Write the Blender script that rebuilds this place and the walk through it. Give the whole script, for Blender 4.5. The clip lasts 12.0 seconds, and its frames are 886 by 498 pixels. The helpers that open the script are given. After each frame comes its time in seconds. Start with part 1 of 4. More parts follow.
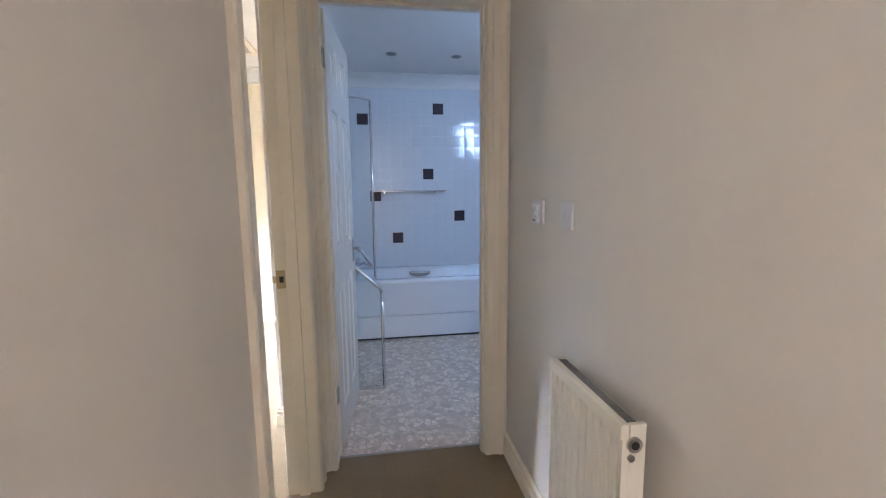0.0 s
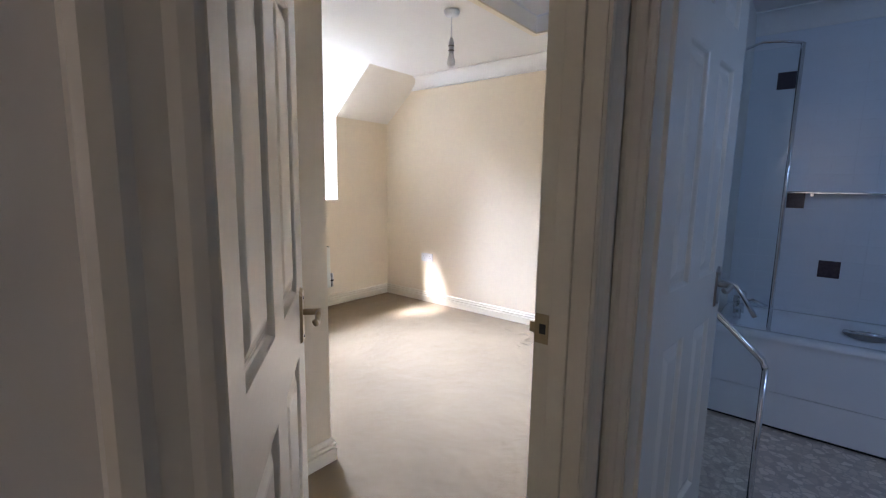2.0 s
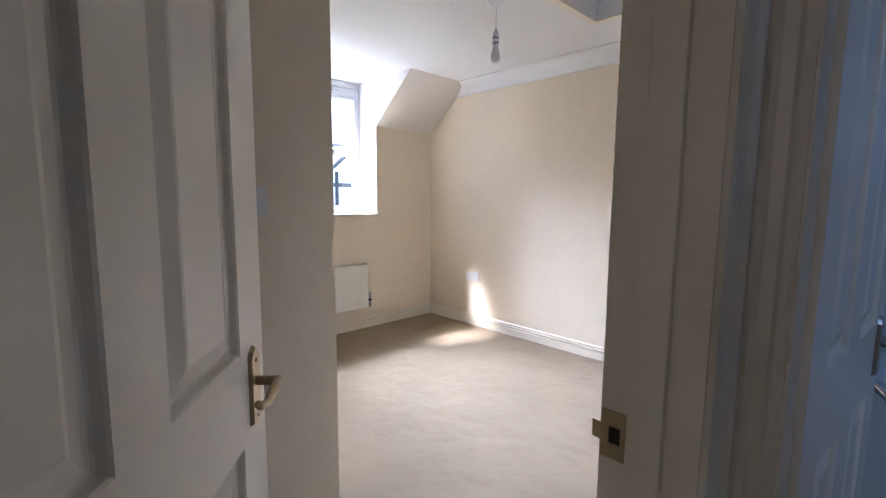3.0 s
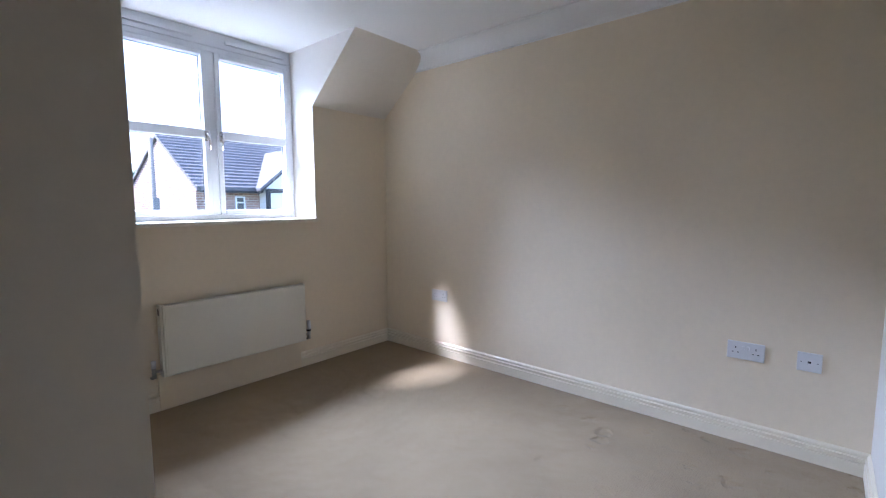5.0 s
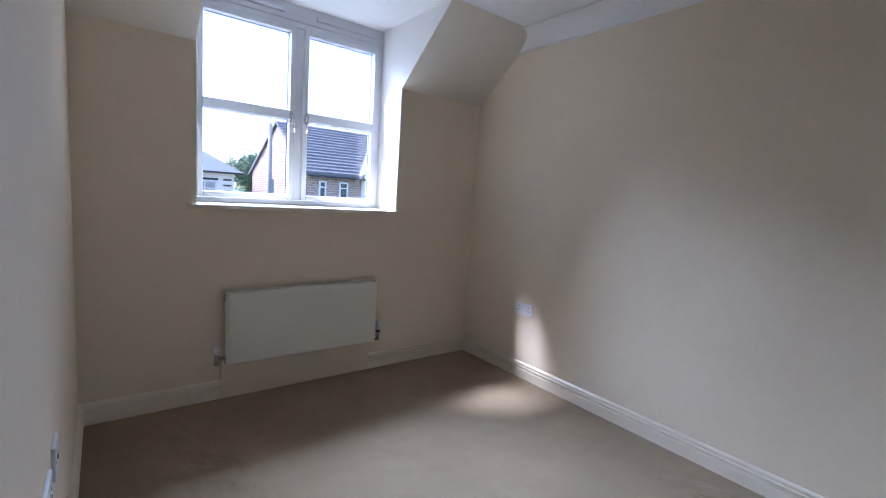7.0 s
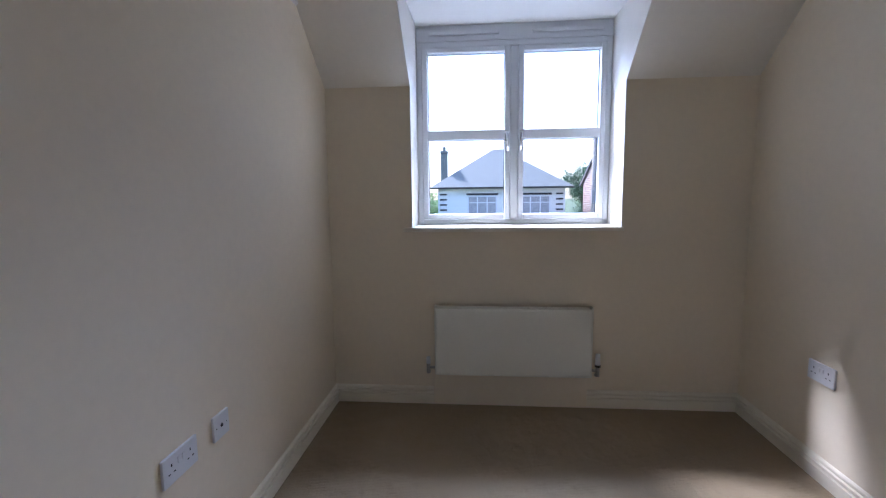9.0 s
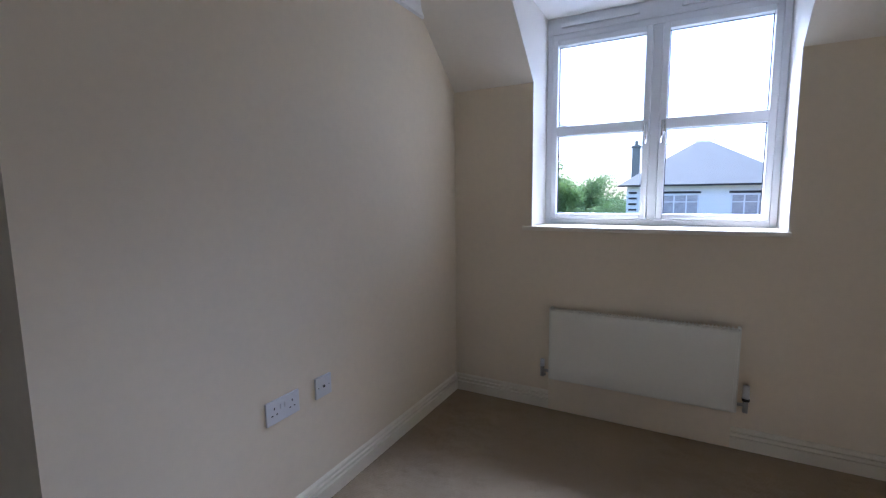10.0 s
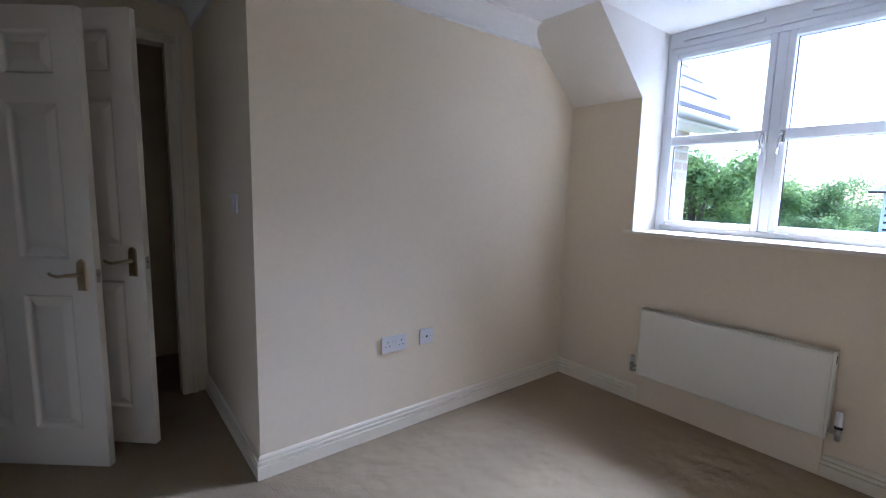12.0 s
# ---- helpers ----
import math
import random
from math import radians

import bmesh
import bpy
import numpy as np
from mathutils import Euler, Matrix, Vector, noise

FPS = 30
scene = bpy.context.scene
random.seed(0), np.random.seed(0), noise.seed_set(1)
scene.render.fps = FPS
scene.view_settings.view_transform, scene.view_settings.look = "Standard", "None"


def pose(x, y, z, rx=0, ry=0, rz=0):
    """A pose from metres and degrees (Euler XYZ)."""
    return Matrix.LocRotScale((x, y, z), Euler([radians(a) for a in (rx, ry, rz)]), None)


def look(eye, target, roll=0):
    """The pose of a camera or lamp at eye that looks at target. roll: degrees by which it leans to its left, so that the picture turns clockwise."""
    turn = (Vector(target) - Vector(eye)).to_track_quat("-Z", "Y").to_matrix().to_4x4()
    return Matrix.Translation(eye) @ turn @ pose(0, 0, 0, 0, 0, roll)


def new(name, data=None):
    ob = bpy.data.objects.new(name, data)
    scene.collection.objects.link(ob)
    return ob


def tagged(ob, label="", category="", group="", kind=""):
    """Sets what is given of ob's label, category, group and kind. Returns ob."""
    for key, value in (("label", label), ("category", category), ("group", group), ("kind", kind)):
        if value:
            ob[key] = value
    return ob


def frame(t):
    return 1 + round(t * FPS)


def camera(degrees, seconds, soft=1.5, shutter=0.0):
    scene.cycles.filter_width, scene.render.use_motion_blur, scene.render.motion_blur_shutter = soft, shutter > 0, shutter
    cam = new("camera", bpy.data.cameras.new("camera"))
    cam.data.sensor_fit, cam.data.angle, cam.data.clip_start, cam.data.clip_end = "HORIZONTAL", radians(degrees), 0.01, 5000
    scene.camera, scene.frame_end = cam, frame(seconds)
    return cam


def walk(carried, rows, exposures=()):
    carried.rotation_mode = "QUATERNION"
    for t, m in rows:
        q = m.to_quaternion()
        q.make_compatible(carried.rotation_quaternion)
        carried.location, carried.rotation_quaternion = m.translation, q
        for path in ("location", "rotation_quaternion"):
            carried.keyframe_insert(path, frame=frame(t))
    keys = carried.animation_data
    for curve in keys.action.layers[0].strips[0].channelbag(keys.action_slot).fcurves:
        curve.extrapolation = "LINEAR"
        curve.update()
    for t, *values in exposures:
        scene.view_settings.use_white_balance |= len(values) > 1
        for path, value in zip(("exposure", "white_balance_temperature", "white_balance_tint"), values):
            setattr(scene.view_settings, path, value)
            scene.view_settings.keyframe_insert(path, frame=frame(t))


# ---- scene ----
cam = camera(89.6, 12.0, soft=1.2)
PATH = [
    (0, (1.461, -2.031, 1.253), (1.764, -0.073, 0.981), -0.6),
    (0.5, (1.537, -1.874, 1.241), (1.387, 0.102, 0.969), 0.7),
    (1, (1.572, -1.635, 1.256), (1.122, 0.292, 0.969), 0.3),
    (1.5, (1.6, -1.429, 1.249), (0.69, 0.327, 0.953), -0.5),
    (2, (1.555, -1.186, 1.238), (0.307, 0.351, 0.954), 0.9),
    (2.5, (1.485, -1.002, 1.251), (0.029, 0.348, 1.012), 0.7),
    (4.5, (0.833, -0.368, 1.174), (-0.446, 1.157, 0.982), -0.6),
    (5, (0.718, -0.233, 1.184), (-0.578, 1.278, 0.983), -0.1),
    (5.5, (0.677, -0.148, 1.204), (-0.649, 1.335, 0.992), -0.1),
    (6, (0.619, -0.076, 1.189), (-0.797, 1.321, 0.983), 0.9),
    (6.5, (0.534, -0.019, 1.199), (-0.985, 1.264, 0.98), 2.7),
    (8.5, (0.437, 0.627, 1.207), (-1.476, 1.155, 0.956), 1.2),
    (9, (0.468, 0.863, 1.268), (-1.511, 0.701, 1.03), -0.6),
    (9.5, (0.449, 1.04, 1.24), (-1.461, 0.493, 1.009), 0.3),
    (10, (0.388, 1.248, 1.261), (-1.36, 0.306, 1.025), -0.6),
    (10.5, (0.409, 1.441, 1.273), (-1.007, 0.047, 1.044), -0.3),
    (11, (0.481, 1.601, 1.255), (-0.801, 0.083, 1.03), 1.1),
    (11.5, (0.521, 1.81, 1.301), (-0.728, 0.267, 1.055), 0.8),
    (12, (0.519, 1.934, 1.298), (-0.712, 0.378, 1.043), 1.3),
]
EXPO = [(0, 5.4, 6100, 20), (0.5, 5.25, 5900, 19), (1.0, 4.95, 5700, 19), (1.5, 4.2, 5700, 20), (2.0, 3.98, 5670, 22), (2.5, 4.0, 5600, 22), (2.8, 3.85, 5550, 22), (4.3, 3.05, 5450, 22), (5.0, 2.8, 5240, 20), (5.5, 2.7, 5200, 20), (6.5, 2.58, 5140, 20), (8.5, 2.2, 5190, 21), (9.5, 2.2, 5160, 21), (10.5, 2.4, 5160, 21), (12, 2.8, 5120, 21)]
walk(cam, [(t, look(eye, target, roll)) for t, eye, target, roll in PATH], EXPO)

# ---- plan ----
ZF = -0.012
H = 2.32
XW, YN, YS, XR = -2.168, 2.378, -0.038, -0.016
XE, XL, XH = 0.932, 1.085, 1.205
YREC = -1.175
XHE, YHN = 2.058, -0.10
SILL, KNEE, XTOP = 1.068, 1.895, -1.660
DS, DN, XG = 0.466, 1.676, -2.470
ENT_S, ENT_N = -1.030, -0.246
BD_L, BD_R, HEAD = 1.268, 1.950, 2.02
REC_W, REC_E, REC_HEAD = 0.130, 0.962, 2.105


# ---- world, sun, daylight ----
world = bpy.data.worlds.new("sky")
scene.world = world
world.use_nodes = True
wn = world.node_tree.nodes
sky = wn.new("ShaderNodeTexSky")
sky.sky_type, sky.sun_disc = "NISHITA", False
SUN_TO = Vector((0.66, 0.74, -1.13)).normalized()
sky.sun_elevation = math.asin(-SUN_TO.z)
sky.sun_rotation = math.atan2(-SUN_TO.x, -SUN_TO.y)
sky.air_density, sky.dust_density, sky.ozone_density = 1.0, 1.5, 1.5
world.node_tree.links.new(sky.outputs[0], wn["Background"].inputs[0])
wn["Background"].inputs[1].default_value = 0.13
sun = new("sun", bpy.data.lights.new("sun", "SUN"))
sun.data.energy, sun.data.angle, sun.data.color = 2.0, radians(6.5), (1.0, 0.97, 0.95)
sun.matrix_world = look((0, 0, 0), SUN_TO)


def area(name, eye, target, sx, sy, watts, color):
    """A rectangular area lamp, for a window opening or as added fill light."""
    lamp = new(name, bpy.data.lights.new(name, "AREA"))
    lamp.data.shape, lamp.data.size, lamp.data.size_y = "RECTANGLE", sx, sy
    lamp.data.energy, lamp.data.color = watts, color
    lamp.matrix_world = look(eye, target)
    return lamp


area("bathroom_window_light", (2.90, 0.035, 1.92), (2.3, 1.6, 0.9), 0.30, 0.40, 0.40, (0.46, 0.68, 1.0))
# two unseen lamps added to light the hall, set in invented openings
area("added_hall_fill_east", (XHE + 0.03, -3.75, 1.5), (1.2, -3.75, 1.3), 0.8, 1.0, 0.08, (1.0, 0.95, 0.90))
area("added_hall_fill_west", (XH - 0.03, -3.75, 1.5), (2.1, -3.75, 1.3), 0.8, 1.0, 1.6, (1.0, 0.91, 0.84))
# unseen lamp added high outside the dormer to lift the bedroom light
area("added_sky_fill", (-8.0, 0.5, 6.7), (-1.8, 1.07, 1.5), 6.0, 5.4, 1400, (0.78, 0.88, 1.0))


# ---- materials ----
def material(name, color, rough=0.5, metal=0.0, spec=None, vary=0.06, scale=6.0, fine=60.0, bump=0.0, bump_scale=90.0, coat=0.0, island=0.0):
    """Principled paint: base colour mottled at two scales, roughness noise, optional fine bump."""
    m = bpy.data.materials.new(name)
    m.use_nodes = True
    nt, n = m.node_tree, m.node_tree.nodes
    p = n["Principled BSDF"]
    p.inputs["Roughness"].default_value, p.inputs["Metallic"].default_value = rough, metal
    if spec is not None:
        p.inputs["Specular IOR Level"].default_value = spec
    p.inputs["Coat Weight"].default_value = coat
    tc = n.new("ShaderNodeTexCoord")
    a, b = n.new("ShaderNodeTexNoise"), n.new("ShaderNodeTexNoise")
    a.inputs["Scale"].default_value, b.inputs["Scale"].default_value = scale, fine
    a.inputs["Detail"].default_value = 4
    mix = n.new("ShaderNodeMath")
    mix.operation = "MULTIPLY_ADD"
    mix.inputs[1].default_value = 0.6
    half = n.new("ShaderNodeMath")
    half.operation = "MULTIPLY"
    half.inputs[1].default_value = 0.4
    for t in (a, b):
        nt.links.new(tc.outputs["Object"], t.inputs["Vector"])
    nt.links.new(b.outputs["Fac"], half.inputs[0])
    nt.links.new(a.outputs["Fac"], mix.inputs[0])
    nt.links.new(half.outputs[0], mix.inputs[2])
    ramp = n.new("ShaderNodeValToRGB")
    ramp.color_ramp.elements[0].position, ramp.color_ramp.elements[1].position = 0.3, 0.7
    ramp.color_ramp.elements[0].color = (*[c * (1 - vary) for c in color], 1)
    ramp.color_ramp.elements[1].color = (*[min(1, c * (1 + vary)) for c in color], 1)
    nt.links.new(mix.outputs[0], ramp.inputs[0])
    out = ramp.outputs[0]
    if island:
        inf = n.new("ShaderNodeObjectInfo")
        hsv = n.new("ShaderNodeHueSaturation")
        mr = n.new("ShaderNodeMapRange")
        mr.inputs["To Min"].default_value, mr.inputs["To Max"].default_value = 1 - island, 1 + island
        nt.links.new(inf.outputs["Random"], mr.inputs["Value"])
        nt.links.new(mr.outputs[0], hsv.inputs["Value"])
        nt.links.new(out, hsv.inputs["Color"])
        out = hsv.outputs[0]
    nt.links.new(out, p.inputs["Base Color"])
    if bump:
        c = n.new("ShaderNodeTexNoise")
        c.inputs["Scale"].default_value, c.inputs["Detail"].default_value = bump_scale, 3
        nt.links.new(tc.outputs["Object"], c.inputs["Vector"])
        bp = n.new("ShaderNodeBump")
        bp.inputs["Strength"].default_value, bp.inputs["Distance"].default_value = bump, 0.004
        nt.links.new(c.outputs["Fac"], bp.inputs["Height"])
        nt.links.new(bp.outputs[0], p.inputs["Normal"])
    return m


def carpet_material():
    """Beige corded loop carpet: fine rows, trodden dents and faint soiling."""
    m = material("carpet", (0.292, 0.219, 0.132), 0.95, vary=0.16, scale=2.2, fine=240)
    nt, n = m.node_tree, m.node_tree.nodes
    tc = n.new("ShaderNodeTexCoord")
    wave, dents, tuft = n.new("ShaderNodeTexWave"), n.new("ShaderNodeTexNoise"), n.new("ShaderNodeTexNoise")
    wave.bands_direction = "X"
    wave.inputs["Scale"].default_value, wave.inputs["Distortion"].default_value, wave.inputs["Detail"].default_value = 30, 1.6, 2
    wave.inputs["Detail Scale"].default_value = 8
    dents.inputs["Scale"].default_value, dents.inputs["Detail"].default_value = 9, 5
    tuft.inputs["Scale"].default_value = 420
    for t in (wave, dents, tuft):
        nt.links.new(tc.outputs["Object"], t.inputs["Vector"])
    b1, b2, b3 = (n.new("ShaderNodeBump") for _ in range(3))
    for b, s, d, src in ((b1, 0.45, 0.05, dents), (b2, 0.22, 0.004, wave), (b3, 0.6, 0.004, tuft)):
        b.inputs["Strength"].default_value, b.inputs["Distance"].default_value = s, d
        nt.links.new(src.outputs["Fac"], b.inputs["Height"])
    # scuffed crescents trodden into the pile where the furniture stood
    cell, sep, edge = n.new("ShaderNodeTexVoronoi"), n.new("ShaderNodeSeparateXYZ"), n.new("ShaderNodeMapRange")
    cell.inputs["Scale"].default_value, cell.inputs["Randomness"].default_value = 7.0, 1.0
    edge.interpolation_type = "SMOOTHSTEP"
    edge.inputs["From Min"].default_value, edge.inputs["From Max"].default_value = 0.12, 0.36
    warp, bend = n.new("ShaderNodeTexNoise"), n.new("ShaderNodeMixRGB")
    warp.inputs["Scale"].default_value = 14
    bend.blend_type, bend.inputs[0].default_value = "ADD", 0.09
    nt.links.new(tc.outputs["Object"], warp.inputs["Vector"])
    nt.links.new(tc.outputs["Object"], bend.inputs[1])
    nt.links.new(warp.outputs["Color"], bend.inputs[2])
    nt.links.new(bend.outputs[0], cell.inputs["Vector"])
    nt.links.new(tc.outputs["Object"], sep.inputs[0])
    nt.links.new(cell.outputs["Distance"], edge.inputs["Value"])
    area_mask = None
    for axis, f0, f1 in ((0, -0.75, -0.25), (1, 1.35, 1.75)):
        mr = n.new("ShaderNodeMapRange")
        mr.interpolation_type = "SMOOTHSTEP"
        mr.inputs["From Min"].default_value, mr.inputs["From Max"].default_value = f0, f1
        nt.links.new(sep.outputs[axis], mr.inputs["Value"])
        if area_mask is None:
            area_mask = mr
        else:
            mul = n.new("ShaderNodeMath")
            mul.operation = "MULTIPLY"
            nt.links.new(area_mask.outputs[0], mul.inputs[0])
            nt.links.new(mr.outputs[0], mul.inputs[1])
            area_mask = mul
    patchy = n.new("ShaderNodeMath")
    patchy.operation = "MULTIPLY"
    pick = n.new("ShaderNodeSeparateColor")
    gate_ = n.new("ShaderNodeMath")
    gate_.operation = "GREATER_THAN"
    gate_.inputs[1].default_value = 0.5
    nt.links.new(cell.outputs["Color"], pick.inputs[0])
    nt.links.new(pick.outputs[0], gate_.inputs[0])
    nt.links.new(gate_.outputs[0], patchy.inputs[0])
    nt.links.new(area_mask.outputs[0], patchy.inputs[1])
    b0 = n.new("ShaderNodeBump")
    b0.inputs["Distance"].default_value = 0.012
    nt.links.new(patchy.outputs[0], b0.inputs["Strength"])
    nt.links.new(edge.outputs[0], b0.inputs["Height"])
    nt.links.new(b0.outputs[0], b1.inputs["Normal"])
    nt.links.new(b1.outputs[0], b2.inputs["Normal"])
    nt.links.new(b2.outputs[0], b3.inputs["Normal"])
    nt.links.new(b3.outputs[0], n["Principled BSDF"].inputs["Normal"])
    n["Principled BSDF"].inputs["Sheen Weight"].default_value = 0.05
    return m


def pebble_material():
    """Bathroom vinyl printed with small grey and sand pebbles."""
    m = material("pebble_vinyl", (0.3, 0.26, 0.24), 0.42, vary=0.1)
    nt, n = m.node_tree, m.node_tree.nodes
    tc, vo, ed = n.new("ShaderNodeTexCoord"), n.new("ShaderNodeTexVoronoi"), n.new("ShaderNodeTexVoronoi")
    no = n.new("ShaderNodeTexNoise")
    no.inputs["Scale"].default_value = 30
    add = n.new("ShaderNodeMixRGB")
    add.blend_type, add.inputs[0].default_value = "ADD", 0.03
    nt.links.new(tc.outputs["Object"], no.inputs["Vector"])
    nt.links.new(tc.outputs["Object"], add.inputs[1])
    nt.links.new(no.outputs["Color"], add.inputs[2])
    ed.feature = "DISTANCE_TO_EDGE"
    for v in (vo, ed):
        v.inputs["Scale"].default_value = 30
        nt.links.new(add.outputs[0], v.inputs["Vector"])
    r1, r2 = n.new("ShaderNodeValToRGB"), n.new("ShaderNodeValToRGB")
    e = r1.color_ramp.elements
    e[0].color, e[1].color = (0.56, 0.44, 0.36, 1), (0.90, 0.77, 0.66, 1)
    mid = e.new(0.55)
    mid.color = (0.75, 0.62, 0.51, 1)
    sep = n.new("ShaderNodeSeparateColor")
    nt.links.new(vo.outputs["Color"], sep.inputs[0])
    nt.links.new(sep.outputs[0], r1.inputs[0])
    r2.color_ramp.elements[0].position, r2.color_ramp.elements[1].position = 0.02, 0.10
    nt.links.new(ed.outputs["Distance"], r2.inputs[0])
    mul = n.new("ShaderNodeMixRGB")
    nt.links.new(r2.outputs[0], mul.inputs[0])
    mul.inputs[1].default_value = (0.58, 0.47, 0.39, 1)
    nt.links.new(r1.outputs[0], mul.inputs[2])
    nt.links.new(mul.outputs[0], n["Principled BSDF"].inputs["Base Color"])
    return m


def brick_material(name, c1, c2, mortar, scale=4.4):
    m = material(name, c1, 0.9)
    nt, n = m.node_tree, m.node_tree.nodes
    tc, br = n.new("ShaderNodeTexCoord"), n.new("ShaderNodeTexBrick")
    br.inputs["Color1"].default_value, br.inputs["Color2"].default_value, br.inputs["Mortar"].default_value = (*c1, 1), (*c2, 1), (*mortar, 1)
    br.inputs["Scale"].default_value, br.inputs["Mortar Size"].default_value = scale, 0.03
    sep, com, sm = n.new("ShaderNodeSeparateXYZ"), n.new("ShaderNodeCombineXYZ"), n.new("ShaderNodeMath")
    nt.links.new(tc.outputs["Object"], sep.inputs[0])
    nt.links.new(sep.outputs[0], sm.inputs[0])
    nt.links.new(sep.outputs[1], sm.inputs[1])
    nt.links.new(sm.outputs[0], com.inputs[0])
    nt.links.new(sep.outputs[2], com.inputs[1])
    nt.links.new(com.outputs[0], br.inputs["Vector"])
    nt.links.new(br.outputs["Color"], n["Principled BSDF"].inputs["Base Color"])
    return m


def glass_material(name, color=(1, 1, 1), rough=0.0, ior=1.45):
    """Thin glass: mostly clear with a faint gloss."""
    m = bpy.data.materials.new(name)
    m.use_nodes = True
    nt, n = m.node_tree, m.node_tree.nodes
    tr, gl, mx, fr = n.new("ShaderNodeBsdfTransparent"), n.new("ShaderNodeBsdfGlossy"), n.new("ShaderNodeMixShader"), n.new("ShaderNodeFresnel")
    tr.inputs[0].default_value = (*color, 1)
    gl.inputs["Roughness"].default_value = rough
    fr.inputs[0].default_value = ior
    nt.links.new(fr.outputs[0], mx.inputs[0])
    nt.links.new(tr.outputs[0], mx.inputs[1])
    nt.links.new(gl.outputs[0], mx.inputs[2])
    nt.links.new(mx.outputs[0], n["Material Output"].inputs["Surface"])
    return m


CREAM = material("cream_paint", (0.785, 0.68, 0.512), 0.75, vary=0.035, scale=2.2, fine=30, bump=0.06, bump_scale=160)
MAGNOLIA = material("magnolia_paint", (0.70, 0.665, 0.605), 0.75, vary=0.02, scale=1.5, fine=30, bump=0.06, bump_scale=160)
CHEEK = material("white_matt_paint", (0.80, 0.77, 0.72), 0.8, vary=0.02, scale=1.5, fine=30, bump=0.06, bump_scale=160)
SLOPE = material("off_white_paint", (0.78, 0.72, 0.62), 0.8, vary=0.03, scale=1.8, fine=30, bump=0.06, bump_scale=160)
CEIL = material("ceiling_paint", (0.80, 0.79, 0.76), 0.85, vary=0.02, scale=2, bump=0.25, bump_scale=60)
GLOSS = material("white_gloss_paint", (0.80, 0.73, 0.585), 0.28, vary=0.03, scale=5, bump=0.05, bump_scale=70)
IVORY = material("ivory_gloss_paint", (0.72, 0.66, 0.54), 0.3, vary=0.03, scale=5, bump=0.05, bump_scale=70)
UPVC = material("white_upvc", (0.70, 0.715, 0.745), 0.3, vary=0.015)
DOORPAINT = material("white_door_gloss", (0.81, 0.755, 0.65), 0.27, vary=0.025, scale=5, bump=0.05, bump_scale=70)
ENAMEL = material("radiator_enamel", (0.77, 0.745, 0.64), 0.35, vary=0.02)
PLASTIC = material("white_plastic", (0.69, 0.68, 0.68), 0.35, vary=0.015)
DARK = material("dark_slot", (0.02, 0.02, 0.02), 0.6)
GREY = material("grey_grille", (0.22, 0.21, 0.20), 0.5)
BRASS = material("polished_brass", (0.50, 0.39, 0.24), 0.3, metal=1.0, vary=0.08, scale=40)
CHROME = material("chrome", (0.75, 0.76, 0.78), 0.08, metal=1.0, vary=0.03)
STEEL = material("dull_steel", (0.42, 0.40, 0.37), 0.35, metal=1.0, vary=0.1, scale=50)
CARPET = carpet_material()
VINYL = pebble_material()
TILE = material("white_wall_tile", (0.74, 0.77, 0.80), 0.09, vary=0.02, bump=0.08, bump_scale=14)
GROUT = material("grout", (0.72, 0.75, 0.78), 0.8, vary=0.05)
SLATE_TILE = material("plum_glass_tile", (0.06, 0.045, 0.06), 0.2, vary=0.3, scale=30, island=0.3)
ACRYLIC = material("white_acrylic", (0.80, 0.82, 0.84), 0.24, vary=0.01)
PANE = glass_material("window_glass")
SCREEN = glass_material("screen_glass", (0.96, 0.98, 0.98), ior=1.25)
BULB = material("pearl_bulb_glass", (0.86, 0.86, 0.85), 0.2, vary=0.01)
FROST = material("frosted_pane", (0.75, 0.8, 0.85), 0.5)
BRICK = brick_material("red_brick", (0.38, 0.22, 0.17), (0.20, 0.125, 0.10), (0.52, 0.47, 0.42), 2.2)
BUFF = brick_material("buff_brick", (0.34, 0.27, 0.19), (0.25, 0.19, 0.135), (0.36, 0.33, 0.29), 2.2)
ROOF = material("brown_roof_tile", (0.15, 0.142, 0.145), 0.8, vary=0.6, scale=5, fine=14)
ROOF_DARK = material("dark_slate_tile", (0.05, 0.049, 0.053), 0.85, spec=0.2, vary=0.3, scale=3, fine=20)
ROOF_GREY = material("grey_roof_slate", (0.17, 0.18, 0.16), 0.7, vary=0.2, scale=3, fine=20)
RENDER = material("white_render", (0.80, 0.80, 0.78), 0.8, vary=0.04, scale=2)
BLACK = material("black_timber", (0.02, 0.02, 0.022), 0.6)
POLE = material("weathered_pole_wood", (0.30, 0.26, 0.22), 0.85, vary=0.3, scale=8)
LEAF = material("foliage_green", (0.14, 0.21, 0.065), 0.6, vary=0.5, scale=1.3, fine=6)
LEAF2 = material("pale_foliage", (0.145, 0.215, 0.08), 0.6, vary=0.5, scale=1.3, fine=6)


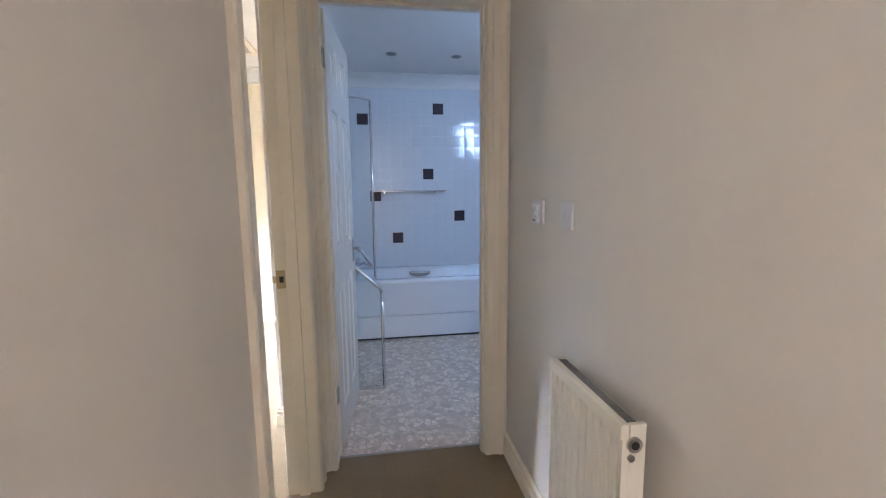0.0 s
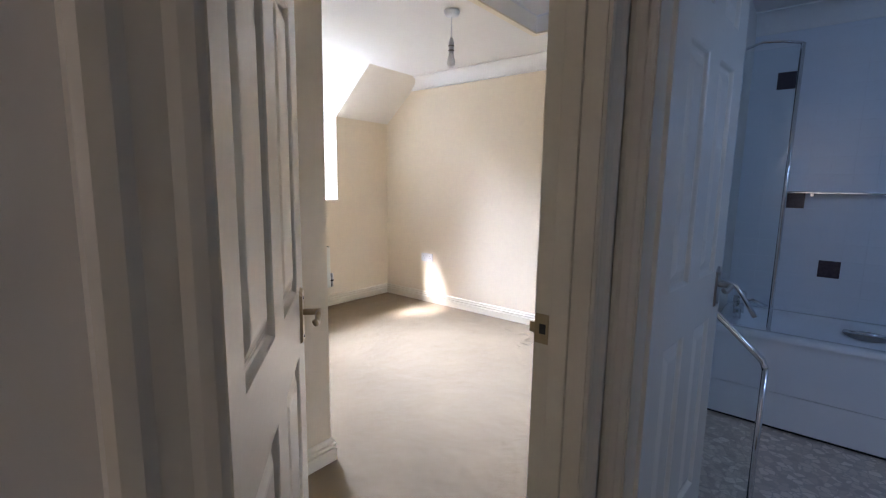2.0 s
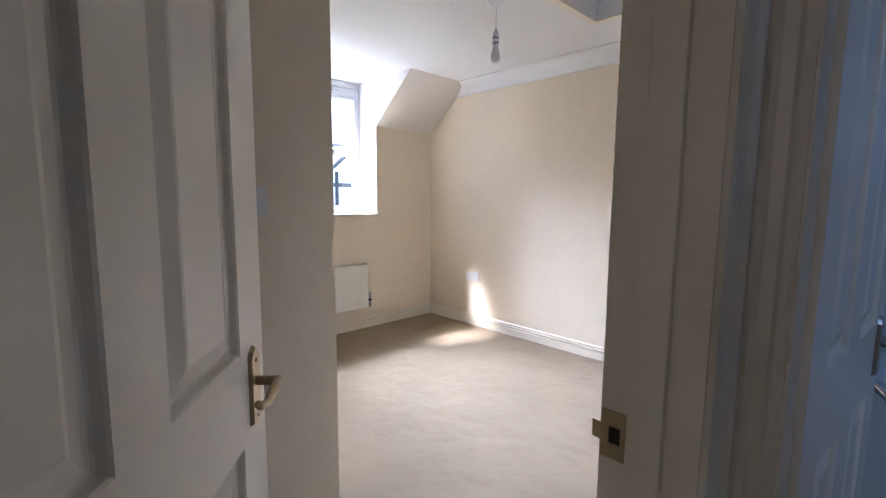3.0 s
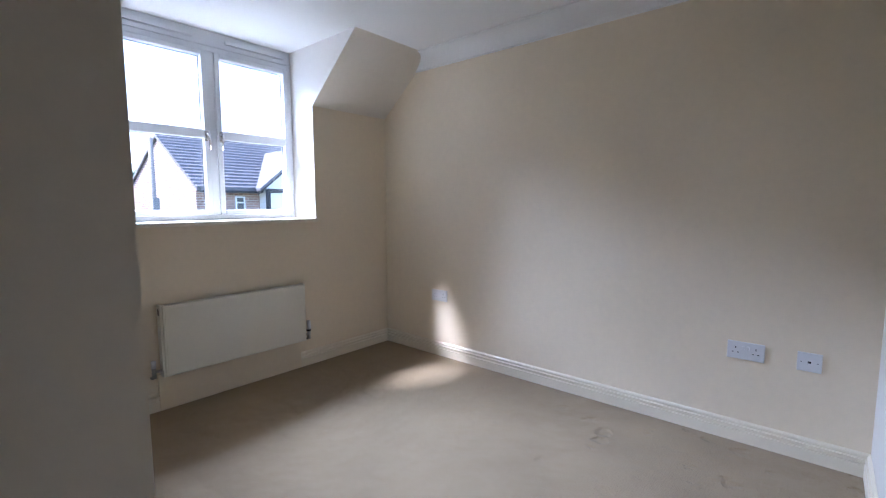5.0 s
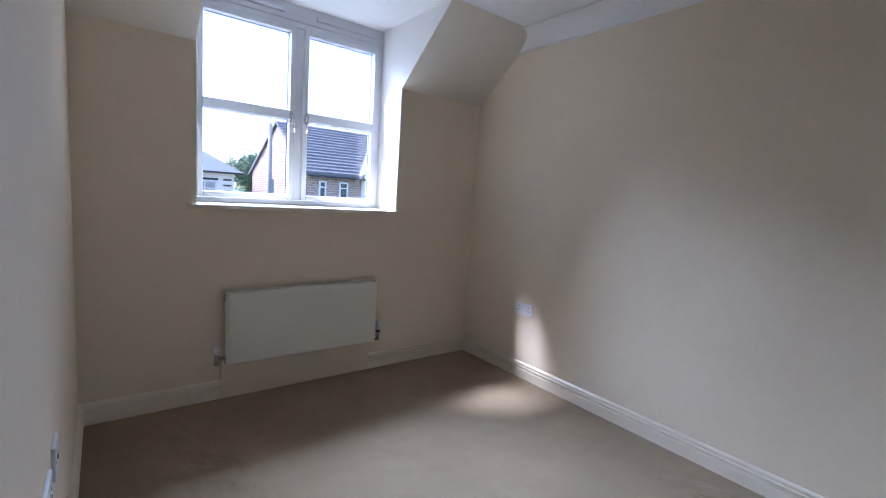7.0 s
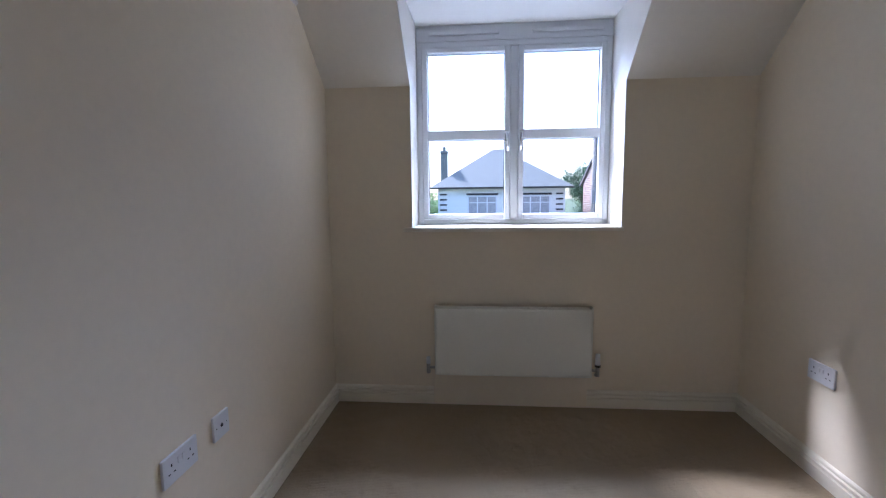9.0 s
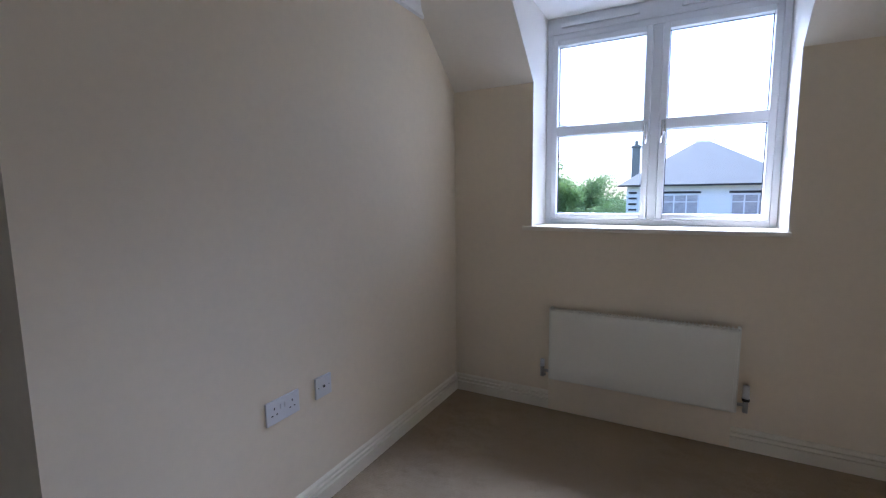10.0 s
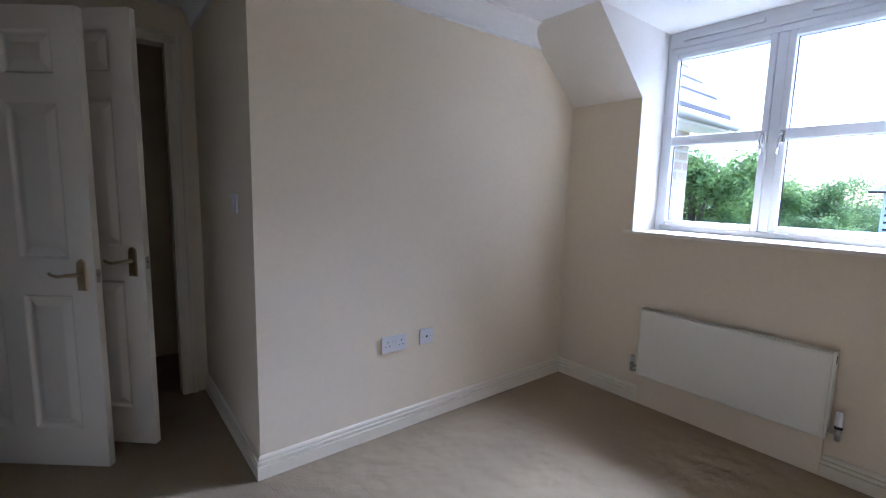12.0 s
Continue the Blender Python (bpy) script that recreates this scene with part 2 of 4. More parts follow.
def leafy(m, share=0.5):
    """Lets light through the leaves."""
    nt, n = m.node_tree, m.node_tree.nodes
    p = n["Principled BSDF"]
    tl, mx = n.new("ShaderNodeBsdfTranslucent"), n.new("ShaderNodeMixShader")
    mx.inputs[0].default_value = share
    glow = n.new("ShaderNodeMixRGB")
    glow.blend_type, glow.inputs[0].default_value, glow.inputs[2].default_value = "MULTIPLY", 1.0, (1.6, 1.75, 1.7, 1)
    nt.links.new(p.inputs["Base Color"].links[0].from_socket, glow.inputs[1])
    nt.links.new(glow.outputs[0], tl.inputs["Color"])
    nt.links.new(p.outputs[0], mx.inputs[1])
    nt.links.new(tl.outputs[0], mx.inputs[2])
    nt.links.new(mx.outputs[0], n["Material Output"].inputs["Surface"])


LEAF_DARK = material("dark_foliage", (0.055, 0.095, 0.05), 0.6, vary=0.5, scale=1.3, fine=6)
leafy(LEAF)
leafy(LEAF2)
leafy(LEAF_DARK, 0.35)
BARK = material("bark", (0.12, 0.09, 0.07), 0.9, vary=0.3, scale=9)
GRASS = material("grass_ground", (0.09, 0.12, 0.05), 0.95, vary=0.4, scale=0.5, fine=8)


# ---- mesh helpers ----
def add_box(bm, a, b, bevel=0.0):
    made = bmesh.ops.create_cube(bm, size=1)["verts"]
    for v in made:
        v.co = Vector([(a[i] + b[i]) / 2 + v.co[i] * (b[i] - a[i]) for i in range(3)])
    if bevel:
        es = list({e for v in made for e in v.link_edges})
        bmesh.ops.bevel(bm, geom=es, offset=bevel, segments=2, affect="EDGES", profile=0.6)
    return bm


def box_bm(a, b, bevel=0.0):
    return add_box(bmesh.new(), a, b, bevel)


def add_tube(bm, points, r, sides=12, r2=None):
    """A round bar along points."""
    rings = []
    pts = [Vector(p) for p in points]
    for i, p in enumerate(pts):
        d = (pts[min(i + 1, len(pts) - 1)] - pts[max(i - 1, 0)]).normalized()
        q = d.to_track_quat("Z", "Y")
        rr = r if r2 is None else r + (r2 - r) * i / (len(pts) - 1)
        rings.append([bm.verts.new(p + q @ Vector((math.cos(k * math.tau / sides) * rr, math.sin(k * math.tau / sides) * rr, 0))) for k in range(sides)])
    for a, b in zip(rings, rings[1:]):
        for k in range(sides):
            bm.faces.new((a[k], a[(k + 1) % sides], b[(k + 1) % sides], b[k]))
    bm.faces.new(list(reversed(rings[0])))
    bm.faces.new(rings[-1])
    return bm


def tube_bm(points, r, sides=12, r2=None):
    return add_tube(bmesh.new(), points, r, sides, r2)


def lathe_bm(profile, sides=24):
    """Turns (radius, height) pairs round the z axis."""
    bm = bmesh.new()
    rings = [[bm.verts.new((r * math.cos(k * math.tau / sides), r * math.sin(k * math.tau / sides), z)) for k in range(sides)] for r, z in profile]
    for a, b in zip(rings, rings[1:]):
        for k in range(sides):
            bm.faces.new((a[k], a[(k + 1) % sides], b[(k + 1) % sides], b[k]))
    bm.faces.new(list(reversed(rings[0])))
    bm.faces.new(rings[-1])
    return bm


def prism_bm(poly, axis, a, b):
    """A flat outline pushed along an axis: poly holds the two other coordinates in x, y, z order."""
    bm = bmesh.new()

    def at(p, w):
        return Vector({0: (w, p[0], p[1]), 1: (p[0], w, p[1]), 2: (p[0], p[1], w)}[axis])
    lo, hi = [bm.verts.new(at(p, a)) for p in poly], [bm.verts.new(at(p, b)) for p in poly]
    bm.faces.new(lo)
    bm.faces.new(list(reversed(hi)))
    for i in range(len(poly)):
        j = (i + 1) % len(poly)
        bm.faces.new((lo[j], lo[i], hi[i], hi[j]))
    bmesh.ops.recalc_face_normals(bm, faces=bm.faces)
    return bm


def mesh_of(name, bm, mat, smooth=False):
    bmesh.ops.recalc_face_normals(bm, faces=bm.faces)
    me = bpy.data.meshes.new(name)
    bm.to_mesh(me)
    bm.free()
    me.materials.append(mat)
    if smooth:
        for p in me.polygons:
            p.use_smooth = True
    return me


def part(name, bm, mat, parent, label="", smooth=False):
    ob = new(name, mesh_of(name, bm, mat, smooth))
    ob.parent = parent
    return tagged(ob, label)


def thing(name, m, label, category, group=""):
    ob = new(name)
    ob.empty_display_size = 0.1
    ob.matrix_world = m
    return tagged(ob, label, category, group)


def structure(name, bm, mat, label="", smooth=False):
    return tagged(new(name, mesh_of(name, bm, mat, smooth)), label, kind="structure")


# ---- floors, walls, ceilings ----
structure("floor", box_bm((-2.4, -4.8, -0.2), (XH, 2.5, ZF)), CARPET, "beige corded loop carpet with trodden dents")
structure("floor_hall", box_bm((XH, -4.8, -0.2), (XHE + 0.1, -0.015, ZF)), CARPET, "beige corded loop carpet")
structure("floor_bathroom", box_bm((XH, -0.015, -0.2), (3.2, 2.4, ZF + 0.002)), VINYL, "grey and sand pebble-patterned vinyl")
structure("threshold_strip", box_bm((BD_L, -0.021, ZF), (BD_R, -0.010, ZF + 0.006), 0.002), STEEL)

structure("wall_north", box_bm((-2.55, YN, -0.2), (XL, YN + 0.14, H)), CREAM, "cream painted plaster wall")
structure("wall_south", box_bm((-2.55, YS - 0.11, -0.2), (XR - 0.11, YS, H)), CREAM, "cream painted plaster wall")
structure("wall_return", box_bm((XR - 0.11, YREC - 0.11, -0.2), (XR, YS, H)), CREAM, "cream painted plaster wall")
bm = box_bm((XR, YREC - 0.11, -0.2), (REC_W - 0.022, YREC, H))
add_box(bm, (REC_E + 0.022, YREC - 0.11, -0.2), (XL, YREC, H))
add_box(bm, (REC_W - 0.022, YREC - 0.11, REC_HEAD + 0.022), (REC_E + 0.022, YREC, H))
structure("wall_recess", bm, CREAM, "cream painted plaster wall with a doorway")
bm = box_bm((XL, ENT_N + 0.022, -0.2), (XH, 2.52, H))
add_box(bm, (XE, 0.35, -0.2), (XL, YN, H))
add_box(bm, (XL, -3.3, -0.2), (XH, ENT_S - 0.022, H))
# opening at y -4.2 to -3.3 added for the west hall fill lamp
add_box(bm, (XL, -4.8, -0.2), (XH, -4.2, H))
add_box(bm, (XL, -4.2, -0.2), (XH, -3.3, 0.95))
add_box(bm, (XL, -4.2, 2.05), (XH, -3.3, H))
add_box(bm, (XL, ENT_S - 0.022, HEAD + 0.045), (XH, ENT_N + 0.022, H))
structure("wall_east", bm, MAGNOLIA, "magnolia painted plaster wall with a doorway")
bm = box_bm((-2.55, YS, -0.2), (XW, YN, SILL - 0.012))
add_box(bm, (-2.45, YS, SILL - 0.012), (XW, DS - 0.004, KNEE))
add_box(bm, (-2.45, DN + 0.004, SILL - 0.012), (XW, YN, KNEE))
structure("wall_west", bm, CREAM, "cream painted plaster wall under a dormer window")
for name, a, b, c, d in (("wall_cheek_south", DS - 0.09, DS - 0.004, DS - 0.004, DS), ("wall_cheek_north", DN + 0.004, DN + 0.09, DN, DN + 0.004)):
    bm = prism_bm([(-2.56, SILL - 0.012), (XW - 0.05, SILL - 0.012), (XW - 0.05, KNEE), (XTOP - 0.05, H), (-2.56, H)], 1, a, b)
    skin = prism_bm([(-2.56, SILL - 0.012), (XW, SILL - 0.012), (XW, KNEE), (XTOP, H), (-2.56, H)], 1, c, d)
    tmp = bpy.data.meshes.new("cheek_skin")
    skin.to_mesh(tmp)
    skin.free()
    bm.from_mesh(tmp)
    bpy.data.meshes.remove(tmp)
    structure(name, bm, CHEEK, "white painted dormer cheek")
for a, b in ((YS, DS - 0.004), (DN + 0.004, YN)):
    structure("ceiling_slope", prism_bm([(XW, KNEE), (XTOP, H), (XTOP - 0.25, H), (XW - 0.25, KNEE)], 1, a, b), SLOPE, "off-white painted sloping ceiling")
structure("wall_window_head", box_bm((-2.56, DS, 2.219), (-2.452, DN, H)), UPVC, "white boxed head over the window")
HX, HX2, HY, HY2 = -0.062, 0.56, 1.085, 1.815
bm = box_bm((-2.6, -4.8, H), (HX, 2.52, H + 0.1))
add_box(bm, (HX2, -4.8, H), (XH, 2.52, H + 0.1))
add_box(bm, (HX, -4.8, H), (HX2, HY, H + 0.1))
add_box(bm, (HX, HY2, H), (HX2, 2.52, H + 0.1))
structure("ceiling", bm, CEIL, "white painted ceiling with fine stipple")
structure("ceiling_hall", box_bm((XH, -4.8, H), (XHE + 0.12, 0.0, H + 0.1)), CEIL, "white painted ceiling")
structure("ceiling_bathroom", box_bm((XH, 0.0, 2.27), (3.2, 2.4, 2.42)), CEIL, "white painted ceiling")

bm = box_bm((XHE, -3.3, -0.2), (XHE + 0.12, YHN, H))
# opening at y -4.2 to -3.3 added for the east hall fill lamp
add_box(bm, (XHE, -4.8, -0.2), (XHE + 0.12, -4.2, H))
add_box(bm, (XHE, -4.2, -0.2), (XHE + 0.12, -3.3, 0.95))
add_box(bm, (XHE, -4.2, 2.05), (XHE + 0.12, -3.3, H))
structure("wall_hall_east", bm, MAGNOLIA, "magnolia painted plaster wall")
bm = box_bm((XH, YHN, -0.2), (BD_L - 0.022, 0.0, H))
add_box(bm, (BD_R + 0.022, YHN, -0.2), (2.73, 0.0, H))
add_box(bm, (3.07, YHN, -0.2), (3.2, 0.0, H))
add_box(bm, (2.73, YHN, -0.2), (3.07, 0.0, 1.62))
add_box(bm, (2.73, YHN, 2.22), (3.07, 0.0, H))
add_box(bm, (BD_L - 0.022, YHN, HEAD + 0.022), (BD_R + 0.022, 0.0, H))
structure("wall_hall_north", bm, MAGNOLIA, "magnolia painted plaster wall with a doorway")
bm = box_bm((XL, -4.9, -0.2), (XHE + 0.12, -4.7, H))
structure("wall_hall_south", bm, MAGNOLIA, "magnolia painted plaster wall")
bm = box_bm((XR - 0.21, -2.0, -0.2), (XR - 0.11, YREC - 0.11, H))
add_box(bm, (XR - 0.21, -2.1, -0.2), (XL, -2.0, H))
structure("wall_cupboard", bm, CREAM, "bare painted cupboard wall")
wall_bath = structure("wall_bathroom_north", box_bm((XH, 2.2392, -0.2), (3.2, 2.40, H)), GROUT, "white tiled wall with plum accent tiles")
structure("wall_bathroom_east", box_bm((3.08, 0.0, -0.2), (3.2, 2.246, H)), TILE, "white tiled wall")


# ---- skirting, coving, linings, architraves ----
SKIRT = [(0, 0), (0.019, 0), (0.019, 0.058), (0.008, 0.060), (0.008, 0.067), (0.0175, 0.069), (0.0175, 0.081), (0.006, 0.083), (0.006, 0.0895), (0.0115, 0.091), (0.010, 0.099), (0.004, 0.106), (0, 0.107)]


def sweep_bm(p0, p1, out, profile, up=Vector((0, 0, 1)), m0=0.0, m1=0.0):
    """A moulding from p0 to p1: profile pairs (out, up); m0, m1 mitre the ends by that share of out."""
    bm = bmesh.new()
    p0, p1, out = Vector(p0), Vector(p1), Vector(out)
    d = (p1 - p0).normalized()
    a = [bm.verts.new(p0 + out * t + up * z + d * t * m0) for t, z in profile]
    b = [bm.verts.new(p1 + out * t + up * z - d * t * m1) for t, z in profile]
    for i in range(len(profile)):
        j = (i + 1) % len(profile)
        bm.faces.new((a[i], a[j], b[j], b[i]))
    bm.faces.new(a)
    bm.faces.new(b)
    return bm


def skirting(x0, y0, x1, y1, ox, oy, m0=0.0, m1=0.0):
    structure("baseboard", sweep_bm((x0, y0, ZF), (x1, y1, ZF), (ox, oy, 0), SKIRT, m0=m0, m1=m1), GLOSS, "white gloss moulded skirting board")


skirting(XW, YN, XE, YN, 0, -1, 1, 1)
skirting(XW, YS, XW, YN, 1, 0, 1, 1)
skirting(XW, YS, XR, YS, 0, 1, 1, -1)
skirting(XR, YREC, XR, YS, 1, 0, 1, -1)
skirting(XE, 0.35, XE, YN, -1, 0, -1, 1)
skirting(XE, 0.35, XL, 0.35, 0, -1, -1, 1)
skirting(XL, ENT_N + 0.075, XL, 0.35, -1, 0, 0, 1)
skirting(XHE, -4.7, XHE, YHN - 0.0, -1, 0, 1, 0)
skirting(XH, -4.7, XH, ENT_S - 0.09, 1, 0, 1, 0)

structure("pipe_boxing", box_bm((XW + 0.0005, 0.585, ZF), (XW + 0.0215, 1.505, 0.205), 0.003), CREAM, "plain cream board boxing the pipes under the radiator")

COVE = [(0, 0), (0.115, 0), (0.115, -0.008)] + [(0.115 - 0.100 * math.sin(k * math.pi / 16), -0.008 - 0.100 * (1 - math.cos(k * math.pi / 16))) for k in range(1, 9)] + [(0, -0.115)]
for x0, y0, x1, y1, ox, oy, m0, m1 in ((XTOP - 0.17, YN, XE, YN, 0, -1, 0, 1), (XTOP - 0.17, YS, XR, YS, 0, 1, 0, -1), (XR, YREC, XR, YS, 1, 0, 1, -1), (XE, 0.35, XE, YN, -1, 0, 0, 1)):
    structure("coving", sweep_bm((x0, y0, H), (x1, y1, H), (ox, oy, 0), COVE, m0=m0, m1=m1), CEIL, "white plaster coving", smooth=False)
structure("coving", sweep_bm((XH, 2.246, 2.27), (3.08, 2.246, 2.27), (0, -1, 0), COVE), CEIL, "white plaster coving")

ARCH = [(0.004, 0), (0.004, 0.010), (0.010, 0.013), (0.018, 0.013), (0.024, 0.010), (0.040, 0.012), (0.048, 0.018), (0.058, 0.018), (0.062, 0.014), (0.062, 0)]


def leg(foot, wide, out, z1, mat=GLOSS, width=1.0):
    """An upright architrave: wide points away from the opening, out from the wall."""
    structure("trim", sweep_bm(foot, (foot[0], foot[1], z1), wide, [(w * width, t) for w, t in ARCH], up=Vector(out)), mat, "moulded gloss door architrave")


def head(p0, p1, out, mat=GLOSS, width=1.0):
    structure("trim", sweep_bm(p0, p1, (0, 0, 1), [(w * width, t) for w, t in ARCH], up=Vector(out)), mat, "moulded gloss door architrave")


# entry doorway from the hall
structure("door_lining", box_bm((XL - 0.002, ENT_N, ZF), (XH + 0.002, ENT_N + 0.022, HEAD + 0.04)), GLOSS, "white gloss door lining")
structure("door_lining", box_bm((XL - 0.002, ENT_S - 0.022, ZF), (XH + 0.002, ENT_S, HEAD + 0.04)), GLOSS, "white gloss door lining")
structure("door_lining", box_bm((XL - 0.002, ENT_S, HEAD + 0.018), (XH + 0.002, ENT_N, HEAD + 0.04)), GLOSS, "white gloss door lining")
structure("door_stop", box_bm((1.122, ENT_N - 0.013, ZF), (1.165, ENT_N, HEAD + 0.018), 0.002), GLOSS)
structure("door_stop", box_bm((1.122, ENT_S, ZF), (1.165, ENT_S + 0.013, HEAD + 0.018), 0.002), GLOSS)
for y, s in ((ENT_N, 1), (ENT_S, -1)):
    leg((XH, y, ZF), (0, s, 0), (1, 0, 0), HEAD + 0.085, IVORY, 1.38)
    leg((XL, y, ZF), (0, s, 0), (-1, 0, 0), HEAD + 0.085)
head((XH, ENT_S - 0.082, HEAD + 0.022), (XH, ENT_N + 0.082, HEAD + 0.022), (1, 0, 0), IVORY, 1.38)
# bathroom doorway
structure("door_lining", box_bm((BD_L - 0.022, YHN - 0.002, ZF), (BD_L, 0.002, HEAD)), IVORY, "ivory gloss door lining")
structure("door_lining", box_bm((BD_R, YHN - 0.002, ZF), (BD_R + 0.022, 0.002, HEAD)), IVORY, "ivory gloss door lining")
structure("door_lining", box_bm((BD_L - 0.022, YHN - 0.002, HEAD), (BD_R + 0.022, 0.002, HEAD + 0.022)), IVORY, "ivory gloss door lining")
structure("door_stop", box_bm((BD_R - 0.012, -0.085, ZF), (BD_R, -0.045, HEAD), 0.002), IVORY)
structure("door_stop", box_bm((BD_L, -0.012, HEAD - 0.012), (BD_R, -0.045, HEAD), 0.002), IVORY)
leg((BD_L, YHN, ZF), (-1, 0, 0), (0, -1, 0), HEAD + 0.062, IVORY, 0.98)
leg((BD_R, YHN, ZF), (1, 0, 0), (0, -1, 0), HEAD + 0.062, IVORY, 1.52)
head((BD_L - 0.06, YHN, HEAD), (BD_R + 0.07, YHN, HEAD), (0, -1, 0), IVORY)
# cupboard doorway in the recess
for x, x2, in ((REC_W - 0.022, REC_W), (REC_E, REC_E + 0.022)):
    structure("door_lining", box_bm((x, YREC - 0.112, ZF), (x2, YREC + 0.002, REC_HEAD)), GLOSS, "white gloss door lining")
structure("door_lining", box_bm((REC_W - 0.022, YREC - 0.112, REC_HEAD), (REC_E + 0.022, YREC + 0.002, REC_HEAD + 0.022)), GLOSS, "white gloss door lining")
leg((REC_W, YREC, ZF), (-1, 0, 0), (0, 1, 0), REC_HEAD + 0.06, GLOSS, 1.35)
head((REC_W - 0.06, YREC, REC_HEAD), (XL, YREC, REC_HEAD), (0, 1, 0))


# ---- doors ----
def panel_mesh(w, h):
    """A moulded panel: sunk ogee, flat bed, raised field."""
    bm = bmesh.new()
    rings = []
    for inset, deep in ((0, 0), (0.004, -0.003), (0.009, -0.011), (0.013, -0.013), (0.020, -0.013), (0.048, -0.003), (0.054, -0.002)):
        rings.append([bm.verts.new((x, -deep, z)) for x, z in ((inset, inset), (w - inset, inset), (w - inset, h - inset), (inset, h - inset))])
    for a, b in zip(rings, rings[1:]):
        for k in range(4):
            bm.faces.new((a[k], a[(k + 1) % 4], b[(k + 1) % 4], b[k]))
    bm.faces.new(rings[-1])
    for f in bm.faces:
        f.normal_update()
        if f.normal.y > 0:
            f.normal_flip()
    me = bpy.data.meshes.new("panel")
    bm.to_mesh(me)
    bm.free()
    me.materials.append(DOORPAINT)
    return me


def panel_door(name, foot, angle, wide, high, label, handle_z, metal=BRASS):
    """A six-panel door hung at foot; it runs along angle (degrees from east) and shows its -y face."""
    door = thing(name, pose(foot[0], foot[1], foot[2], 0, 0, angle), label, "door")
    tagged(door, kind="structure")
    T, st, mid = 0.035, 0.110, 0.102
    pw = (wide - 2 * st - mid) / 2
    xs = [0, st, st + pw, st + pw + mid, wide - st, wide]
    k = high / 2.06
    zs = [0, 0.185 * k, 0.825 * k, 0.990 * k, 1.665 * k, 1.785 * k, 1.965 * k, high]
    bm = bmesh.new()
    for side, y in ((-1, 0.0), (1, T)):
        for i in range(5):
            for j in range(7):
                if i in (1, 3) and j in (1, 3, 5):
                    continue
                vs = [bm.verts.new((x, y, z)) for x, z in ((xs[i], zs[j]), (xs[i + 1], zs[j]), (xs[i + 1], zs[j + 1]), (xs[i], zs[j + 1]))]
                bm.faces.new(vs if side < 0 else list(reversed(vs)))
    for q in (((0, 0, 0), (0, T, 0), (0, T, high), (0, 0, high)), ((wide, 0, 0), (wide, 0, high), (wide, T, high), (wide, T, 0)), ((0, 0, 0), (wide, 0, 0), (wide, T, 0), (0, T, 0)), ((0, 0, high), (0, T, high), (wide, T, high), (wide, 0, high))):
        bm.faces.new([bm.verts.new(p) for p in q])
    bmesh.ops.remove_doubles(bm, verts=bm.verts, dist=0.0005)
    leaf = part("leaf", bm, DOORPAINT, door)
    for j in (1, 3, 5):
        me = panel_mesh(pw, zs[j + 1] - zs[j])
        for i in (1, 3):
            for back in (0, 1):
                p = new("panel", me)
                p.parent = leaf
                p.matrix_local = pose(xs[i], 0, zs[j]) if not back else pose(xs[i] + pw, T, zs[j], 0, 0, 180)
    hx = wide - 0.058
    for s, y in ((-1, 0.0), (1, T)):
        bm = bmesh.new()
        outline = [(-0.021, -0.066), (0.021, -0.066), (0.021, 0.060), (0.014, 0.070), (0, 0.078), (-0.014, 0.070), (-0.021, 0.060)]
        a = [bm.verts.new((hx + u, y, handle_z + v)) for u, v in outline]
        b = [bm.verts.new((hx + u * 0.85, y + s * 0.007, handle_z + v * 0.94)) for u, v in outline]
        for q in range(len(outline)):
            bm.faces.new((a[q], a[(q + 1) % 7], b[(q + 1) % 7], b[q]))
        bm.faces.new(b)
        plate = part("backplate", bm, metal, door, "polished metal handle plate")
        bm = tube_bm([(hx, y + s * 0.005, handle_z + 0.012), (hx, y + s * 0.045, handle_z + 0.012)], 0.0085, 14)
        add_tube(bm, [(hx + 0.004, y + s * 0.045, handle_z + 0.012), (hx - 0.03, y + s * 0.047, handle_z + 0.010), (hx - 0.07, y + s * 0.047, handle_z + 0.003), (hx - 0.10, y + s * 0.046, handle_z + 0.010), (hx - 0.108, y + s * 0.044, handle_z + 0.018)], 0.0085, 12, 0.006)
        part("lever", bm, metal, door, "curved metal lever", True)
        bm = bmesh.new()
        for v in (-0.052, 0.05):
            add_tube(bm, [(hx, y + s * 0.005, handle_z + v), (hx, y + s * 0.0095, handle_z + v)], 0.004, 8)
        part("screw", bm, STEEL, plate)
    part("latch_plate", add_box(box_bm((wide - 0.0005, 0.007, handle_z - 0.03), (wide + 0.0015, 0.028, handle_z + 0.03)), (wide + 0.001, 0.012, handle_z - 0.002), (wide + 0.009, 0.023, handle_z + 0.014), 0.002), STEEL, door, "brass latch plate")
    return door


panel_door("door_1", (1.109, -0.996, ZF + 0.012), 140.5, 0.762, 2.015, "white six-panel door with brass lever, standing half open", 0.895)
panel_door("door_2", (0.948, YREC + 0.012, ZF + 0.012), 138, 0.830, 2.085, "white six-panel cupboard door with brass lever, ajar", 0.925)
panel_door("door_3", (BD_L + 0.012, -0.006, ZF + 0.010), 84.8, 0.668, 2.0, "white six-panel bathroom door, swung open", 0.90, STEEL)


def hinge(x, y, z):
    t = thing("door_hinge", pose(x, y, z), "small steel butt hinge on the door lining", "hinge", "bathroom door hinges")
    part("hinge_leaf", box_bm((0, -0.030, -0.038), (0.003, 0.0, 0.038)), STEEL, t)
    part("knuckle", tube_bm([(0.006, 0.001, -0.04), (0.006, 0.001, 0.04)], 0.005, 10), STEEL, t, smooth=True)


hinge(BD_L, -0.008, 1.80)
